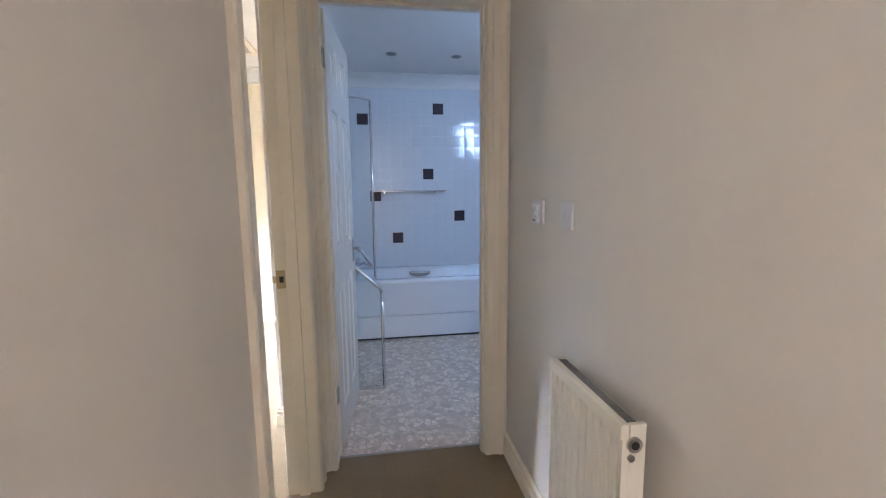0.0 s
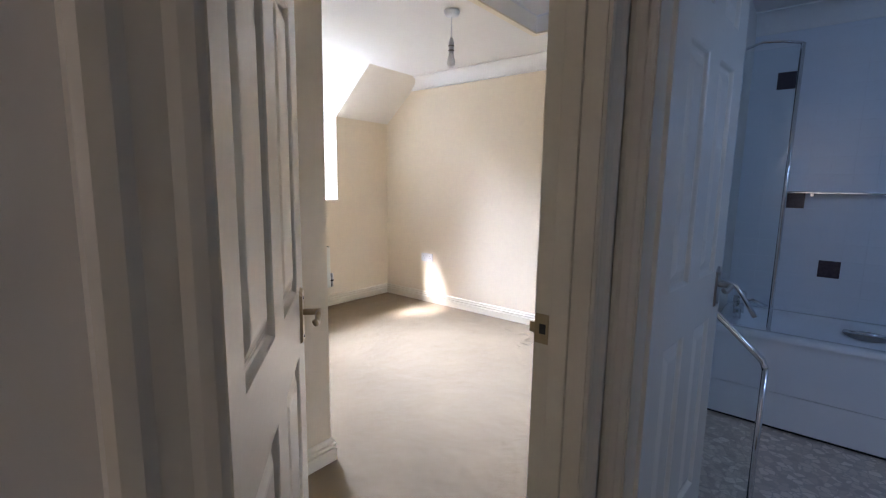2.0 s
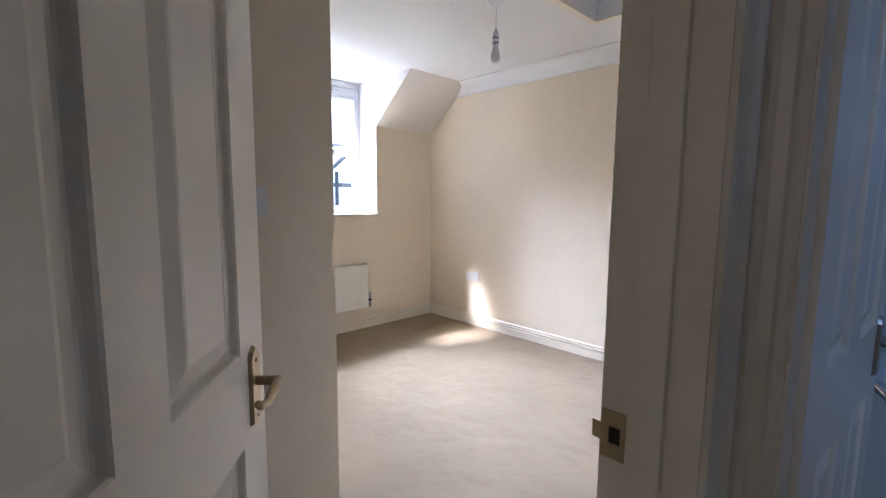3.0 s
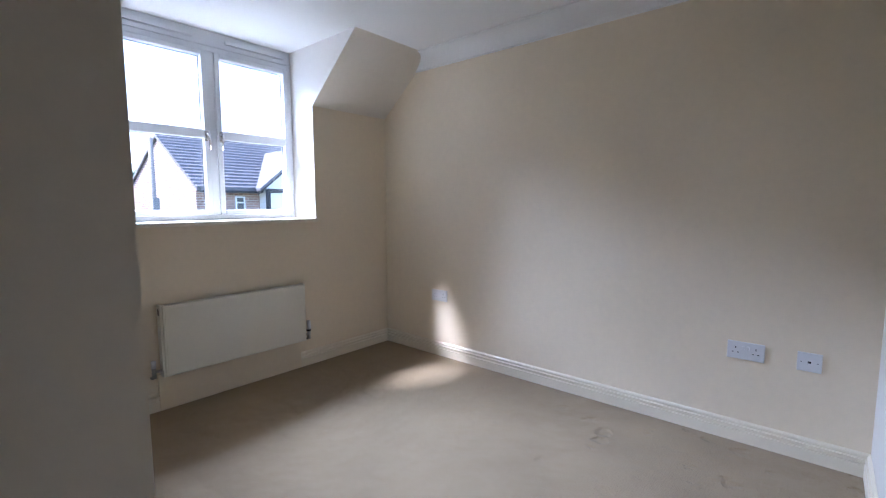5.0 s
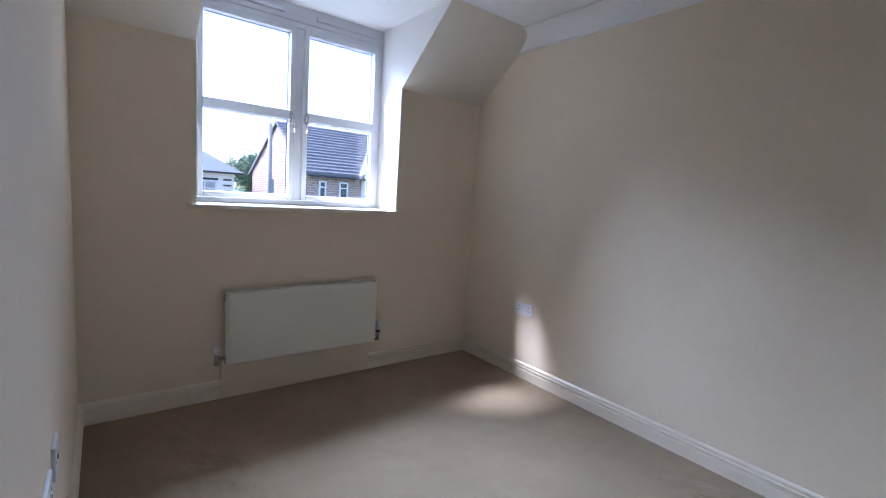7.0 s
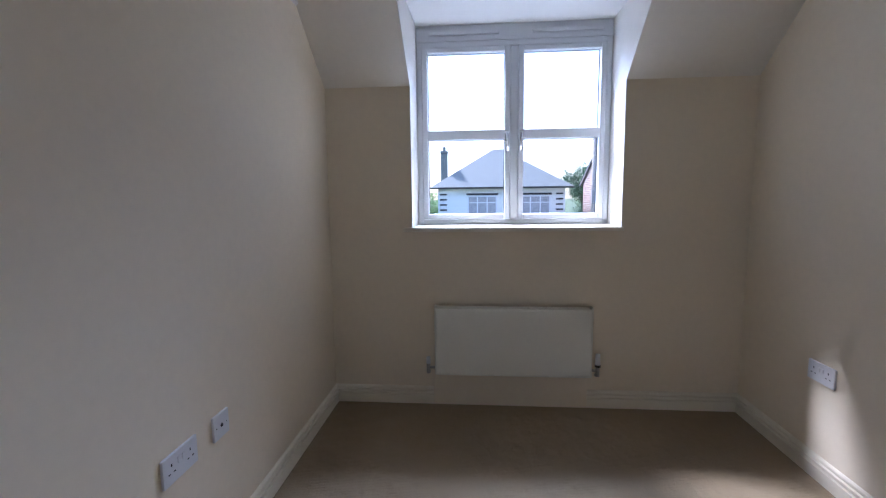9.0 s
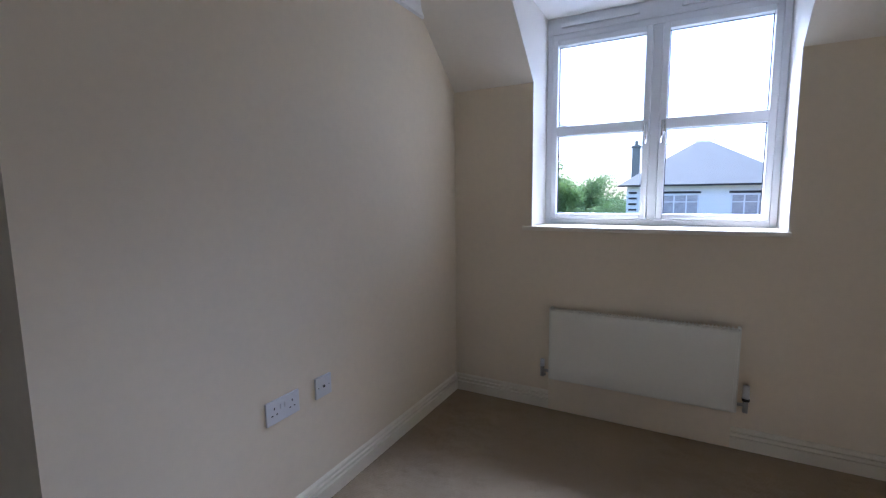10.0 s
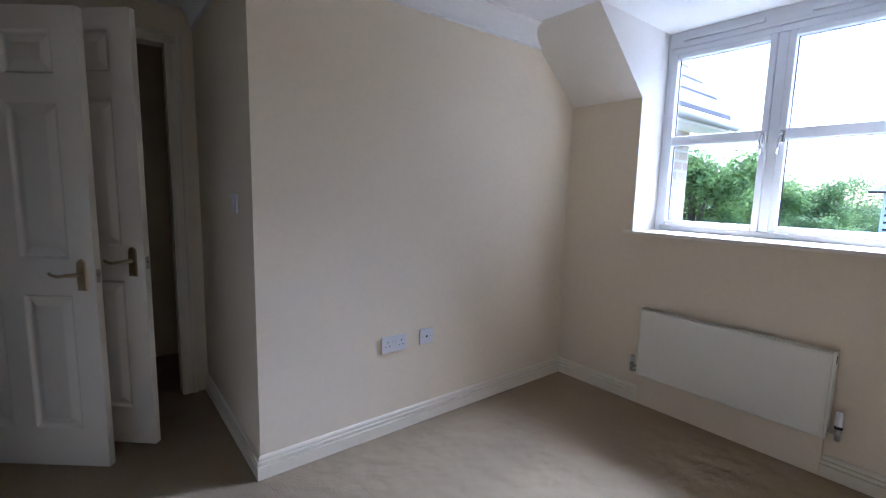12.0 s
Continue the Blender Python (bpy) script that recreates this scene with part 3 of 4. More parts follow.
hinge(BD_L, -0.008, 0.30)


def strike(x, y, z, rz, label):
    t = thing("strike_plate", pose(x, y, z, 0, 0, rz), label, "strike plate")
    part("plate", box_bm((-0.019, -0.002, -0.036), (0.016, 0.0, 0.036), 0.0008), BRASS, t, "dull brass plate")
    part("keep_hole", box_bm((-0.007, -0.0027, -0.012), (0.009, -0.0019, 0.012)), DARK, t)
    part("lip", prism_bm([(-0.019, -0.002), (-0.034, 0.004), (-0.034, 0.001), (-0.019, -0.0)], 2, -0.013, 0.013), BRASS, t)


strike(1.098, ENT_N, 0.905, 0, "dull brass strike plate in the doorway lining")
strike(REC_W, YREC - 0.02, 0.93, 90, "brass strike plate in the cupboard lining")


# ---- bedroom window ----
def window():
    w = thing("window_1", pose(0, 0, 0), "white plastic dormer window with two four-light casements", "window")
    tagged(w, kind="structure")
    x0, x1 = XG - 0.035, XG + 0.03
    y0, y1, z0, z1 = DS + 0.004, DN - 0.004, SILL + 0.012, 2.217
    f = 0.040

    def ring(a0, a1, b0, b1, t, xa, xb, bev=0.004, low=None):
        bm = bmesh.new()
        add_box(bm, (xa, a0, b0), (xb, a0 + t, b1), bev)
        add_box(bm, (xa, a1 - t, b0), (xb, a1, b1), bev)
        add_box(bm, (xa, a0 + t, b0), (xb, a1 - t, b0 + (low or t)), bev)
        add_box(bm, (xa, a0 + t, b1 - t), (xb, a1 - t, b1), bev)
        return bm
    part("window_frame", ring(y0, y1, z0, z1, f - 0.008, x0, x1), UPVC, w)
    ym = 1.082
    part("mullion", box_bm((x0, ym - 0.024, z0 + f - 0.006), (x1 + 0.002, ym + 0.024, z1 - f + 0.006), 0.004), UPVC, w)
    for a, b, hy, s in ((y0 + f - 0.008, ym - 0.024, 1.035, -1), (ym + 0.024, y1 - f + 0.008, 1.128, 1)):
        c0, c1 = z0 + f - 0.008, z1 - f + 0.008
        g0, g1 = a + 0.035, b - 0.035
        sash = part("sash", ring(a + 0.002, b - 0.002, c0 + 0.002, c1 - 0.002, 0.033, x0 + 0.012, x1 + 0.012, 0.006), UPVC, w)
        part("glazing_bar", box_bm((x0 + 0.014, g0 - 0.003, 1.620), (x1 + 0.009, g1 + 0.003, 1.678), 0.005), UPVC, sash)
        for b0, b1 in ((c0 + 0.031, 1.624), (1.674, c1 - 0.031)):
            p = part("pane", box_bm((XG - 0.012, g0 - 0.004, b0), (XG - 0.008, g1 + 0.004, b1)), PANE, sash)
            p.visible_shadow = False
            bm = ring(g0 - 0.001, g1 + 0.001, b0 + 0.002, b1 - 0.002, 0.005, XG - 0.007, XG - 0.001, 0)
            part("gasket", bm, DARK, sash, "black rubber glazing gasket")
        bm = box_bm((x1 + 0.010, hy - 0.013, 1.60), (x1 + 0.024, hy + 0.013, 1.668), 0.004)
        add_tube(bm, [(x1 + 0.024, hy, 1.645), (x1 + 0.052, hy, 1.645)], 0.008, 10)
        add_tube(bm, [(x1 + 0.050, hy, 1.652), (x1 + 0.054, hy - s * 0.004, 1.60), (x1 + 0.046, hy - s * 0.006, 1.54)], 0.009, 10, 0.007)
        part("window_handle", bm, CHROME, sash, "chrome cockspur handle", True)
    for a, b in ((0.55, 0.985), (1.19, 1.62)):
        bm = box_bm((-2.452, a, 2.258), (-2.436, b, 2.284), 0.004)
        part("trickle_vent", bm, UPVC, w, "white slotted trickle vent")
    part("head_bead", box_bm((-2.452, DS, 2.222), (-2.444, DN, 2.244), 0.003), UPVC, w)
    bm = box_bm((-2.49, DS + 0.001, SILL - 0.012), (XW, DN - 0.001, SILL + 0.012))
    add_box(bm, (XW + 0.0005, DS - 0.055, SILL - 0.012), (XW + 0.022, DN + 0.012, SILL + 0.012), 0.005)
    part("window_sill", bm, GLOSS, w, "white gloss window board")


window()


# ---- bedroom things ----
def radiator(m, wide, high, deep, label, ribbed, gap=0.014):
    """A panel radiator; the front looks along +x, the base runs along +y from 0."""
    r = thing("radiator", m, label, "radiator")
    if ribbed:
        bm = bmesh.new()
        n = int(wide / 0.0333)
        pts = []
        for i in range(n):
            c = (i + 0.5) * wide / n
            pts += [(deep - 0.004, c - 0.0165), (deep - 0.004, c - 0.007), (deep - 0.0085, c - 0.004), (deep - 0.0085, c + 0.004), (deep - 0.004, c + 0.007)]
        pts += [(deep - 0.004, wide), (deep - 0.02, wide), (deep - 0.02, 0.0), (deep - 0.004, 0)]
        part("front_panel", prism_bm([(x, y) for x, y in pts], 2, 0.03, high - 0.035), ENAMEL, r)
        part("top_rail", box_bm((deep - 0.02, 0, high - 0.036), (deep, wide, high), 0.005), ENAMEL, r)
        part("bottom_rail", box_bm((deep - 0.02, 0, 0), (deep, wide, 0.032), 0.005), ENAMEL, r)
    else:
        part("front_panel", box_bm((deep - 0.018, 0.008, 0.006), (deep, wide - 0.008, high - 0.006), 0.007), ENAMEL, r)
        part("front_skin", box_bm((deep - 0.004, 0.020, 0.018), (deep + 0.002, wide - 0.020, high - 0.018), 0.0018), ENAMEL, r)
    part("back_panel", box_bm((0.004, 0.012, 0.015), (0.018, wide - 0.012, high - 0.012), 0.003), ENAMEL, r)
    for y in (0, wide - 0.012):
        side = part("side_panel", box_bm((0.002, y, 0.002), (deep - (0.0205 if ribbed else 0.019), y + 0.012, high - 0.001), 0.002), ENAMEL, r)
        if not ribbed:
            # dark patch stands in for the shaded depth of the slot
            part("side_slot", box_bm((0.024, y - 0.0006, high - 0.062), (deep - 0.036, y + 0.0126, high - 0.022)), DARK, side, "dark patch for the shade in a vent slot")
    # near-black sheet paints the shade down between the grille slats
    bm = box_bm((0.019, 0.013, high - 0.036), (deep - 0.02, wide - 0.013, high - 0.030))
    part("grille_shade_sheet", bm, DARK, r, "dark sheet for the shade between the slats")
    bm = bmesh.new()
    k = 0.018
    while k < wide - 0.02:
        add_box(bm, (0.016, k, high - 0.008), (deep - 0.017, k + (0.006 if ribbed else 0.007), high - 0.003))
        k += 0.0105 if ribbed else 0.017
    part("top_grille", bm, ENAMEL if not ribbed else GREY, r, "slotted top grille")
    part("wall_bracket", box_bm((0.002 - gap, wide * 0.2, high * 0.3), (0.004, wide * 0.2 + 0.03, high * 0.8)), STEEL, r)
    part("wall_bracket", box_bm((0.002 - gap, wide * 0.8 - 0.03, high * 0.3), (0.004, wide * 0.8, high * 0.8)), STEEL, r)
    return r


radiator(pose(XW + 0.014, 0.597, 0.197), 0.922, 0.420, 0.078, "white flat-panel radiator under the dormer window", False)


def valve(y, s, trv):
    x = XW + 0.05
    bm = tube_bm([(x, y, 0.236), (x, y + s * 0.045, 0.236)], 0.008, 10)
    add_tube(bm, [(x, y, 0.20), (x, y, 0.262)], 0.0115, 12)
    add_tube(bm, [(x, y, 0.21), (x - 0.02, y, 0.195), (XW, y, 0.19)], 0.0075, 10)
    v = thing("radiator_valve", pose(0, 0, 0), "steel radiator valve with a white plastic cap", "valve", "radiator valves")
    part("body", bm, STEEL, v, smooth=True)
    if trv:
        part("collar", tube_bm([(x, y, 0.258), (x, y, 0.272)], 0.0165, 16), DARK, v, "black collar")
        part("cap", tube_bm([(x, y, 0.272), (x, y, 0.285), (x, y, 0.335)], 0.016, 16, 0.0135), PLASTIC, v, "white plastic cap", True)
    else:
        part("cap", tube_bm([(x, y, 0.260), (x, y, 0.300)], 0.0125, 14), PLASTIC, v, "white plastic cap", True)


valve(0.556, 1, False)
valve(1.556, -1, True)


def socket_plate(name, m, wide, label, category, kind, group=""):
    """A wall plate facing -y with its centre at the origin."""
    s = thing(name, m, label, category, group)
    h = 0.044
    part("plate", box_bm((-wide / 2, -0.0095, -h), (wide / 2, 0.0, h), 0.003), PLASTIC, s)

    def hole(x, z, a, b):
        part("pin_hole", box_bm((x - a, -0.0101, z - b), (x + a, -0.0094, z + b)), DARK, s)
    if kind == "double":
        for c in (-0.042, 0.042):
            hole(c, 0.014, 0.0022, 0.0045)
            hole(c - 0.011, -0.010, 0.0040, 0.002)
            hole(c + 0.011, -0.010, 0.0040, 0.002)
        for c in (-0.010, 0.010):
            part("rocker", box_bm((c - 0.006, -0.0125, 0.004), (c + 0.006, -0.009, 0.024), 0.0015), PLASTIC, s)
    elif kind == "aerial":
        part("aerial_port", tube_bm([(0, -0.0085, 0), (0, -0.0112, 0)], 0.0065, 14), DARK, s)
        hole(-0.030, 0, 0.002, 0.002)
        hole(0.030, 0, 0.002, 0.002)
    elif kind == "phone":
        hole(0.0, 0.0, 0.006, 0.005)
        hole(-0.030, 0.0, 0.002, 0.002)
        hole(0.030, 0.0, 0.002, 0.002)
    elif kind == "switch":
        part("rocker", box_bm((-0.007, -0.0135, -0.012), (0.007, -0.009, 0.012), 0.002), PLASTIC, s)
    elif kind == "thermostat":
        part("dial_housing", box_bm((-0.030, -0.024, -0.038), (0.030, -0.009, 0.030), 0.006), PLASTIC, s)
        part("dial", tube_bm([(0, -0.024, 0.004), (0, -0.031, 0.004)], 0.019, 20), PLASTIC, s)
        part("slot", box_bm((-0.014, -0.0248, -0.030), (0.014, -0.0238, -0.026)), DARK, s)
    return s


socket_plate("wall_socket", pose(-1.554, YN, 0.468), 0.155, "white double socket above the skirting, sunlit beneath", "socket", "double", "double sockets")
socket_plate("wall_socket", pose(0.457, YN, 0.456), 0.155, "white double socket above the skirting", "socket", "double", "double sockets")
socket_plate("phone_socket", pose(0.702, YN, 0.456), 0.09, "white single telephone socket plate", "socket", "phone")
socket_plate("wall_socket", pose(-0.718, YS, 0.484, 0, 0, 180), 0.155, "white double socket above the skirting", "socket", "double", "double sockets")
socket_plate("aerial_socket", pose(-0.930, YS, 0.486, 0, 0, 180), 0.09, "white single aerial socket plate", "socket", "aerial")
socket_plate("light_switch", pose(XR, -0.315, 1.222, 0, 0, 90), 0.088, "white single light switch on the cream wall", "light switch", "switch")


def pendant(x, y):
    p = thing("pendant_light", pose(x, y, H), "bare bulb hanging on a white cord from a ceiling rose", "ceiling light")
    part("ceiling_rose", lathe_bm([(0.001, -0.034), (0.030, -0.034), (0.043, -0.028), (0.048, -0.012), (0.050, 0.0)], 28), UPVC, p, smooth=True)
    part("cord", tube_bm([(0, 0, -0.026), (0, 0, -0.165)], 0.003, 8), UPVC, p)
    holder = part("lampholder", lathe_bm([(0.004, -0.158), (0.010, -0.168), (0.014, -0.185), (0.0175, -0.190), (0.0175, -0.245), (0.015, -0.250)], 20), UPVC, p, smooth=True)
    part("ring", lathe_bm([(0.0182, -0.206), (0.0186, -0.208), (0.0186, -0.212), (0.0182, -0.214)], 20), GREY, holder)
    part("ring", lathe_bm([(0.0182, -0.234), (0.0186, -0.236), (0.0186, -0.241), (0.0182, -0.243)], 20), GREY, holder)
    part("bulb", lathe_bm([(0.013, -0.248), (0.016, -0.265), (0.022, -0.288), (0.0255, -0.308), (0.023, -0.327), (0.014, -0.338), (0.002, -0.342)], 24), BULB, p, "pearl glass bulb", True)


pendant(-0.300, 1.150)

hatch = thing("loft_hatch", pose(0, 0, H), "white painted loft hatch recessed in the ceiling", "loft hatch")
tagged(hatch, kind="structure")
for a, b in (((HX - 0.02, HY - 0.02, 0.0), (HX, HY2 + 0.02, 0.16)), ((HX2, HY - 0.02, 0.0), (HX2 + 0.02, HY2 + 0.02, 0.16)), ((HX, HY - 0.02, 0.0), (HX2, HY, 0.16)), ((HX, HY2, 0.0), (HX2, HY2 + 0.02, 0.16))):
    part("lining", box_bm((a[0], a[1], 0.101), b), UPVC, hatch)
part("hatch_panel", box_bm((HX + 0.003, HY + 0.003, 0.112), (HX2 - 0.003, HY2 - 0.003, 0.13), 0.004), UPVC, hatch)
for a, b in (((HX - 0.045, HY - 0.045), (HX, HY2 + 0.045)), ((HX2, HY - 0.045), (HX2 + 0.045, HY2 + 0.045)), ((HX, HY - 0.045), (HX2, HY)), ((HX, HY2), (HX2, HY2 + 0.045))):
    part("trim_strip", box_bm((*a, -0.012), (*b, 0.0), 0.003), GLOSS, hatch)


# ---- hall things ----
rad2 = radiator(pose(XHE - 0.042, -0.842, 0.160, 0, 0, 180), 0.388, 0.600, 0.060, "white ribbed double-panel radiator on the hall wall", True, 0.042)
part("bleed_plug", tube_bm([(0.030, 0.3875, 0.555), (0.030, 0.394, 0.555)], 0.017, 20), STEEL, rad2, "steel bleed plug")
part("plug_centre", tube_bm([(0.030, 0.394, 0.555), (0.030, 0.396, 0.555)], 0.009, 16), DARK, rad2)
part("air_vent", tube_bm([(0.036, 0.3875, 0.525), (0.036, 0.393, 0.525)], 0.008, 14), STEEL, rad2, "small steel air vent")
socket_plate("thermostat", pose(XHE, -0.485, 1.162, 0, 0, -90), 0.088, "white room thermostat on the hall wall", "thermostat", "thermostat")
socket_plate("light_switch", pose(XHE, -0.720, 1.164, 0, 0, -90), 0.088, "white single light switch on the hall wall", "light switch", "switch")


# ---- bathroom things ----
BF = 1.602


def bath():
    b = thing("bathtub", pose(0, 0, 0), "white acrylic bathtub with panelled front and chrome grip", "bathtub")
    x0, x1, y0, y1, zt = XH + 0.002, 2.92, BF, 2.236, 0.505
    bm = bmesh.new()
    rings = []
    for inset, z, r in ((0.0, zt - 0.035, 0.004), (0.0, zt - 0.006, 0.006), (0.008, zt, 0.01), (0.060, zt, 0.09), (0.072, zt - 0.012, 0.10), (0.10, zt - 0.22, 0.12), (0.15, zt - 0.37, 0.14), (0.22, zt - 0.39, 0.08)):
        ring = []
        for cx, cy, a0 in ((x1 - inset - r, y1 - inset - r, 0), (x0 + inset + r, y1 - inset - r, 90), (x0 + inset + r, y0 + inset + r, 180), (x1 - inset - r, y0 + inset + r, 270)):
            for k in range(7):
                a = radians(a0 + k * 15)
                ring.append(bm.verts.new((cx + r * math.cos(a), cy + r * math.sin(a), z)))
        rings.append(ring)
    n = len(rings[0])
    for a, c in zip(rings, rings[1:]):
        for k in range(n):
            bm.faces.new((a[k], a[(k + 1) % n], c[(k + 1) % n], c[k]))
    bm.faces.new(rings[-1])
    part("tub", bm, ACRYLIC, b, smooth=True)
    part("front_panel", box_bm((x0, y0 + 0.012, 0.196), (x1, y0 + 0.028, zt - 0.034), 0.003), ACRYLIC, b)
    part("plinth_panel", box_bm((x0, y0 + 0.020, 0.006), (x1, y0 + 0.034, 0.192), 0.003), ACRYLIC, b)
    # dark strip paints in the shade under the plinth panel
    part("painted_shadow_gap", box_bm((x0, y0 + 0.034, ZF), (x1, y0 + 0.05, 0.02)), DARK, b)
    # dull grey shell stands in for the shade inside the grip recess
    bm = bmesh.new()
    rings = []
    for k, q in ((1.0, 0.0), (0.97, 0.008), (0.80, 0.017), (0.45, 0.023)):
        rings.append([bm.verts.new((1.88 + 0.103 * k * math.cos(a), 2.140 - q, 0.455 + (0.016 if math.sin(a) > 0 else 0.038) * k * math.sin(a))) for a in (i * math.tau / 24 for i in range(24))])
    for a, c in zip(rings, rings[1:]):
        for k in range(24):
            bm.faces.new((a[k], a[(k + 1) % 24], c[(k + 1) % 24], c[k]))
    bm.faces.new(rings[-1])
    part("grip_shell", bm, STEEL, b, "dull metal shell for the shaded grip recess", True)
    bm = tube_bm([(1.785, 2.128, 0.462), (1.81, 2.108, 0.466), (1.88, 2.100, 0.467), (1.95, 2.108, 0.466), (1.975, 2.128, 0.462)], 0.009, 12)
    part("grip", bm, CHROME, b, "chrome grip handle", True)
    bm = tube_bm([(1.30, 1.99, zt), (1.30, 1.99, zt + 0.07)], 0.02, 14)
    add_tube(bm, [(1.30, 1.83, zt), (1.30, 1.83, zt + 0.07)], 0.02, 14)
    add_tube(bm, [(1.30, 1.80, zt + 0.075), (1.30, 2.02, zt + 0.075)], 0.022, 14)
    add_tube(bm, [(1.31, 1.91, zt + 0.075), (1.36, 1.91, zt + 0.10), (1.43, 1.91, zt + 0.07)], 0.013, 12)
    add_tube(bm, [(1.30, 1.83, zt + 0.09), (1.30, 1.83, zt + 0.13)], 0.024, 8)
    add_tube(bm, [(1.30, 1.99, zt + 0.09), (1.30, 1.99, zt + 0.13)], 0.024, 8)
    tap = thing("bath_tap", pose(0, 0, 0), "chrome bath mixer tap on the tub rim", "tap")
    part("mixer_body", bm, CHROME, tap, smooth=True)


bath()

scr = thing("shower_screen", pose(0, 0, 0), "clear glass shower screen with chrome edge on the bath rim", "shower screen")
p = part("glass_panel", box_bm((1.225, 1.626, 0.520), (1.456, 1.631, 1.925)), SCREEN, scr)
p.visible_shadow = False
part("chrome_edge", tube_bm([(1.460, 1.6285, 0.512), (1.460, 1.6285, 1.935)], 0.010, 12), CHROME, scr, "chrome edge profile", True)
part("wall_profile", box_bm((XH, 1.617, 0.508), (1.228, 1.641, 1.935), 0.003), CHROME, scr)
part("top_rail", tube_bm([(1.215, 1.60, 1.93), (1.30, 1.59, 1.955), (1.38, 1.605, 1.95), (1.460, 1.6285, 1.935)], 0.006, 10), CHROME, scr, smooth=True)

gate = thing("shower_gate", pose(0, 0, 0), "low clear glass shower gate with sloping chrome rail", "shower gate")
p = part("glass_panel", prism_bm([(1.225, 0.012), (1.492, 0.012), (1.492, 0.63), (1.30, 0.80), (1.225, 0.80)], 1, 0.690, 0.695), SCREEN, gate)
p.visible_shadow = False
part("leg", tube_bm([(1.497, 0.6925, ZF + 0.002), (1.497, 0.6925, 0.62)], 0.010, 12), CHROME, gate, "chrome upright", True)
part("top_rail", tube_bm([(1.497, 0.6925, 0.615), (1.485, 0.6925, 0.645), (1.318, 0.6925, 0.800), (1.225, 0.6925, 0.812)], 0.011, 12), CHROME, gate, "sloping chrome rail", True)
part("rear_rail", tube_bm([(1.44, 0.88, 0.75), (1.37, 0.88, 0.86), (1.225, 0.88, 0.90)], 0.010, 12), CHROME, gate, "sloping chrome rail", True)
part("bottom_rail", box_bm((1.225, 0.686, ZF + 0.002), (1.490, 0.699, 0.014), 0.002), CHROME, gate)
part("wall_post", tube_bm([(1.218, 0.6925, ZF + 0.002), (1.218, 0.6925, 0.90)], 0.010, 12), CHROME, gate, smooth=True)

sh = thing("glass_shelf", pose(0, 0, 0), "slim chrome-edged shelf rail on the tiled wall", "shelf")
part("shelf_board", box_bm((1.455, 2.150, 1.222), (2.140, 2.235, 1.231), 0.002), CHROME, sh)
part("shelf_bracket", box_bm((1.56, 2.17, 1.205), (1.575, 2.236, 1.222)), CHROME, sh)
part("shelf_bracket", box_bm((2.03, 2.17, 1.205), (2.045, 2.236, 1.222)), CHROME, sh)


def downlight(x, y):
    d = thing("downlight", pose(x, y, 2.27), "recessed chrome downlight, switched off", "downlight", "bathroom downlights")
    part("bezel", lathe_bm([(0.026, -0.001), (0.040, -0.006), (0.042, 0.0)], 24), STEEL, d, smooth=True)
    part("lamp_face", lathe_bm([(0.001, -0.0035), (0.027, -0.0035), (0.027, -0.001)], 20), GREY, d)


downlight(1.633, 1.560)
downlight(2.140, 1.575)

bw = thing("window_2", pose(0, 0, 0), "white bathroom window with obscured glass", "window")
tagged(bw, kind="structure")
bm = box_bm((2.73, -0.07, 1.62), (2.76, -0.01, 2.22), 0.003)
add_box(bm, (3.04, -0.07, 1.62), (3.07, -0.01, 2.22), 0.003)
add_box(bm, (2.76, -0.07, 1.62), (3.04, -0.01, 1.65), 0.003)
add_box(bm, (2.76, -0.07, 2.19), (3.04, -0.01, 2.22), 0.003)
part("window_frame", bm, UPVC, bw)
part("pane", box_bm((2.76, -0.045, 1.65), (3.04, -0.04, 2.19)), FROST, bw, "obscured glass")
# unseen windows added only to house the hall fill lamps
lw = thing("added_window_east", pose(0, 0, 0), "white window added unseen around the east hall fill lamp", "window")
tagged(lw, kind="structure")
bm = box_bm((XHE + 0.05, -4.2, 0.95), (XHE + 0.11, -4.16, 2.05), 0.003)
add_box(bm, (XHE + 0.05, -3.34, 0.95), (XHE + 0.11, -3.3, 2.05), 0.003)
part("window_frame", bm, UPVC, lw)
part("pane", box_bm((XHE + 0.08, -4.16, 0.95), (XHE + 0.085, -3.34, 2.05)), FROST, lw, "obscured glass")
sw = thing("added_window_west", pose(0, 0, 0), "white window added unseen around the west hall fill lamp", "window")
tagged(sw, kind="structure")
bm = box_bm((XL + 0.01, -4.2, 0.95), (XL + 0.07, -4.16, 2.05), 0.003)
add_box(bm, (XL + 0.01, -3.34, 0.95), (XL + 0.07, -3.3, 2.05), 0.003)
part("window_frame", bm, UPVC, sw)
part("pane", box_bm((XL + 0.04, -4.16, 0.95), (XL + 0.045, -3.34, 2.05)), FROST, sw, "obscured glass")


# ---- outside ----
GZ = -2.75
structure("ground", box_bm((-400, -400, GZ - 0.3), (400, 400, GZ)), GRASS, "grass and gardens reaching the horizon")
structure("road", box_bm((-15.5, -120, GZ), (-9.5, 120, GZ + 0.02)), material("asphalt", (0.06, 0.06, 0.06), 0.9, vary=0.2), "grey asphalt street")


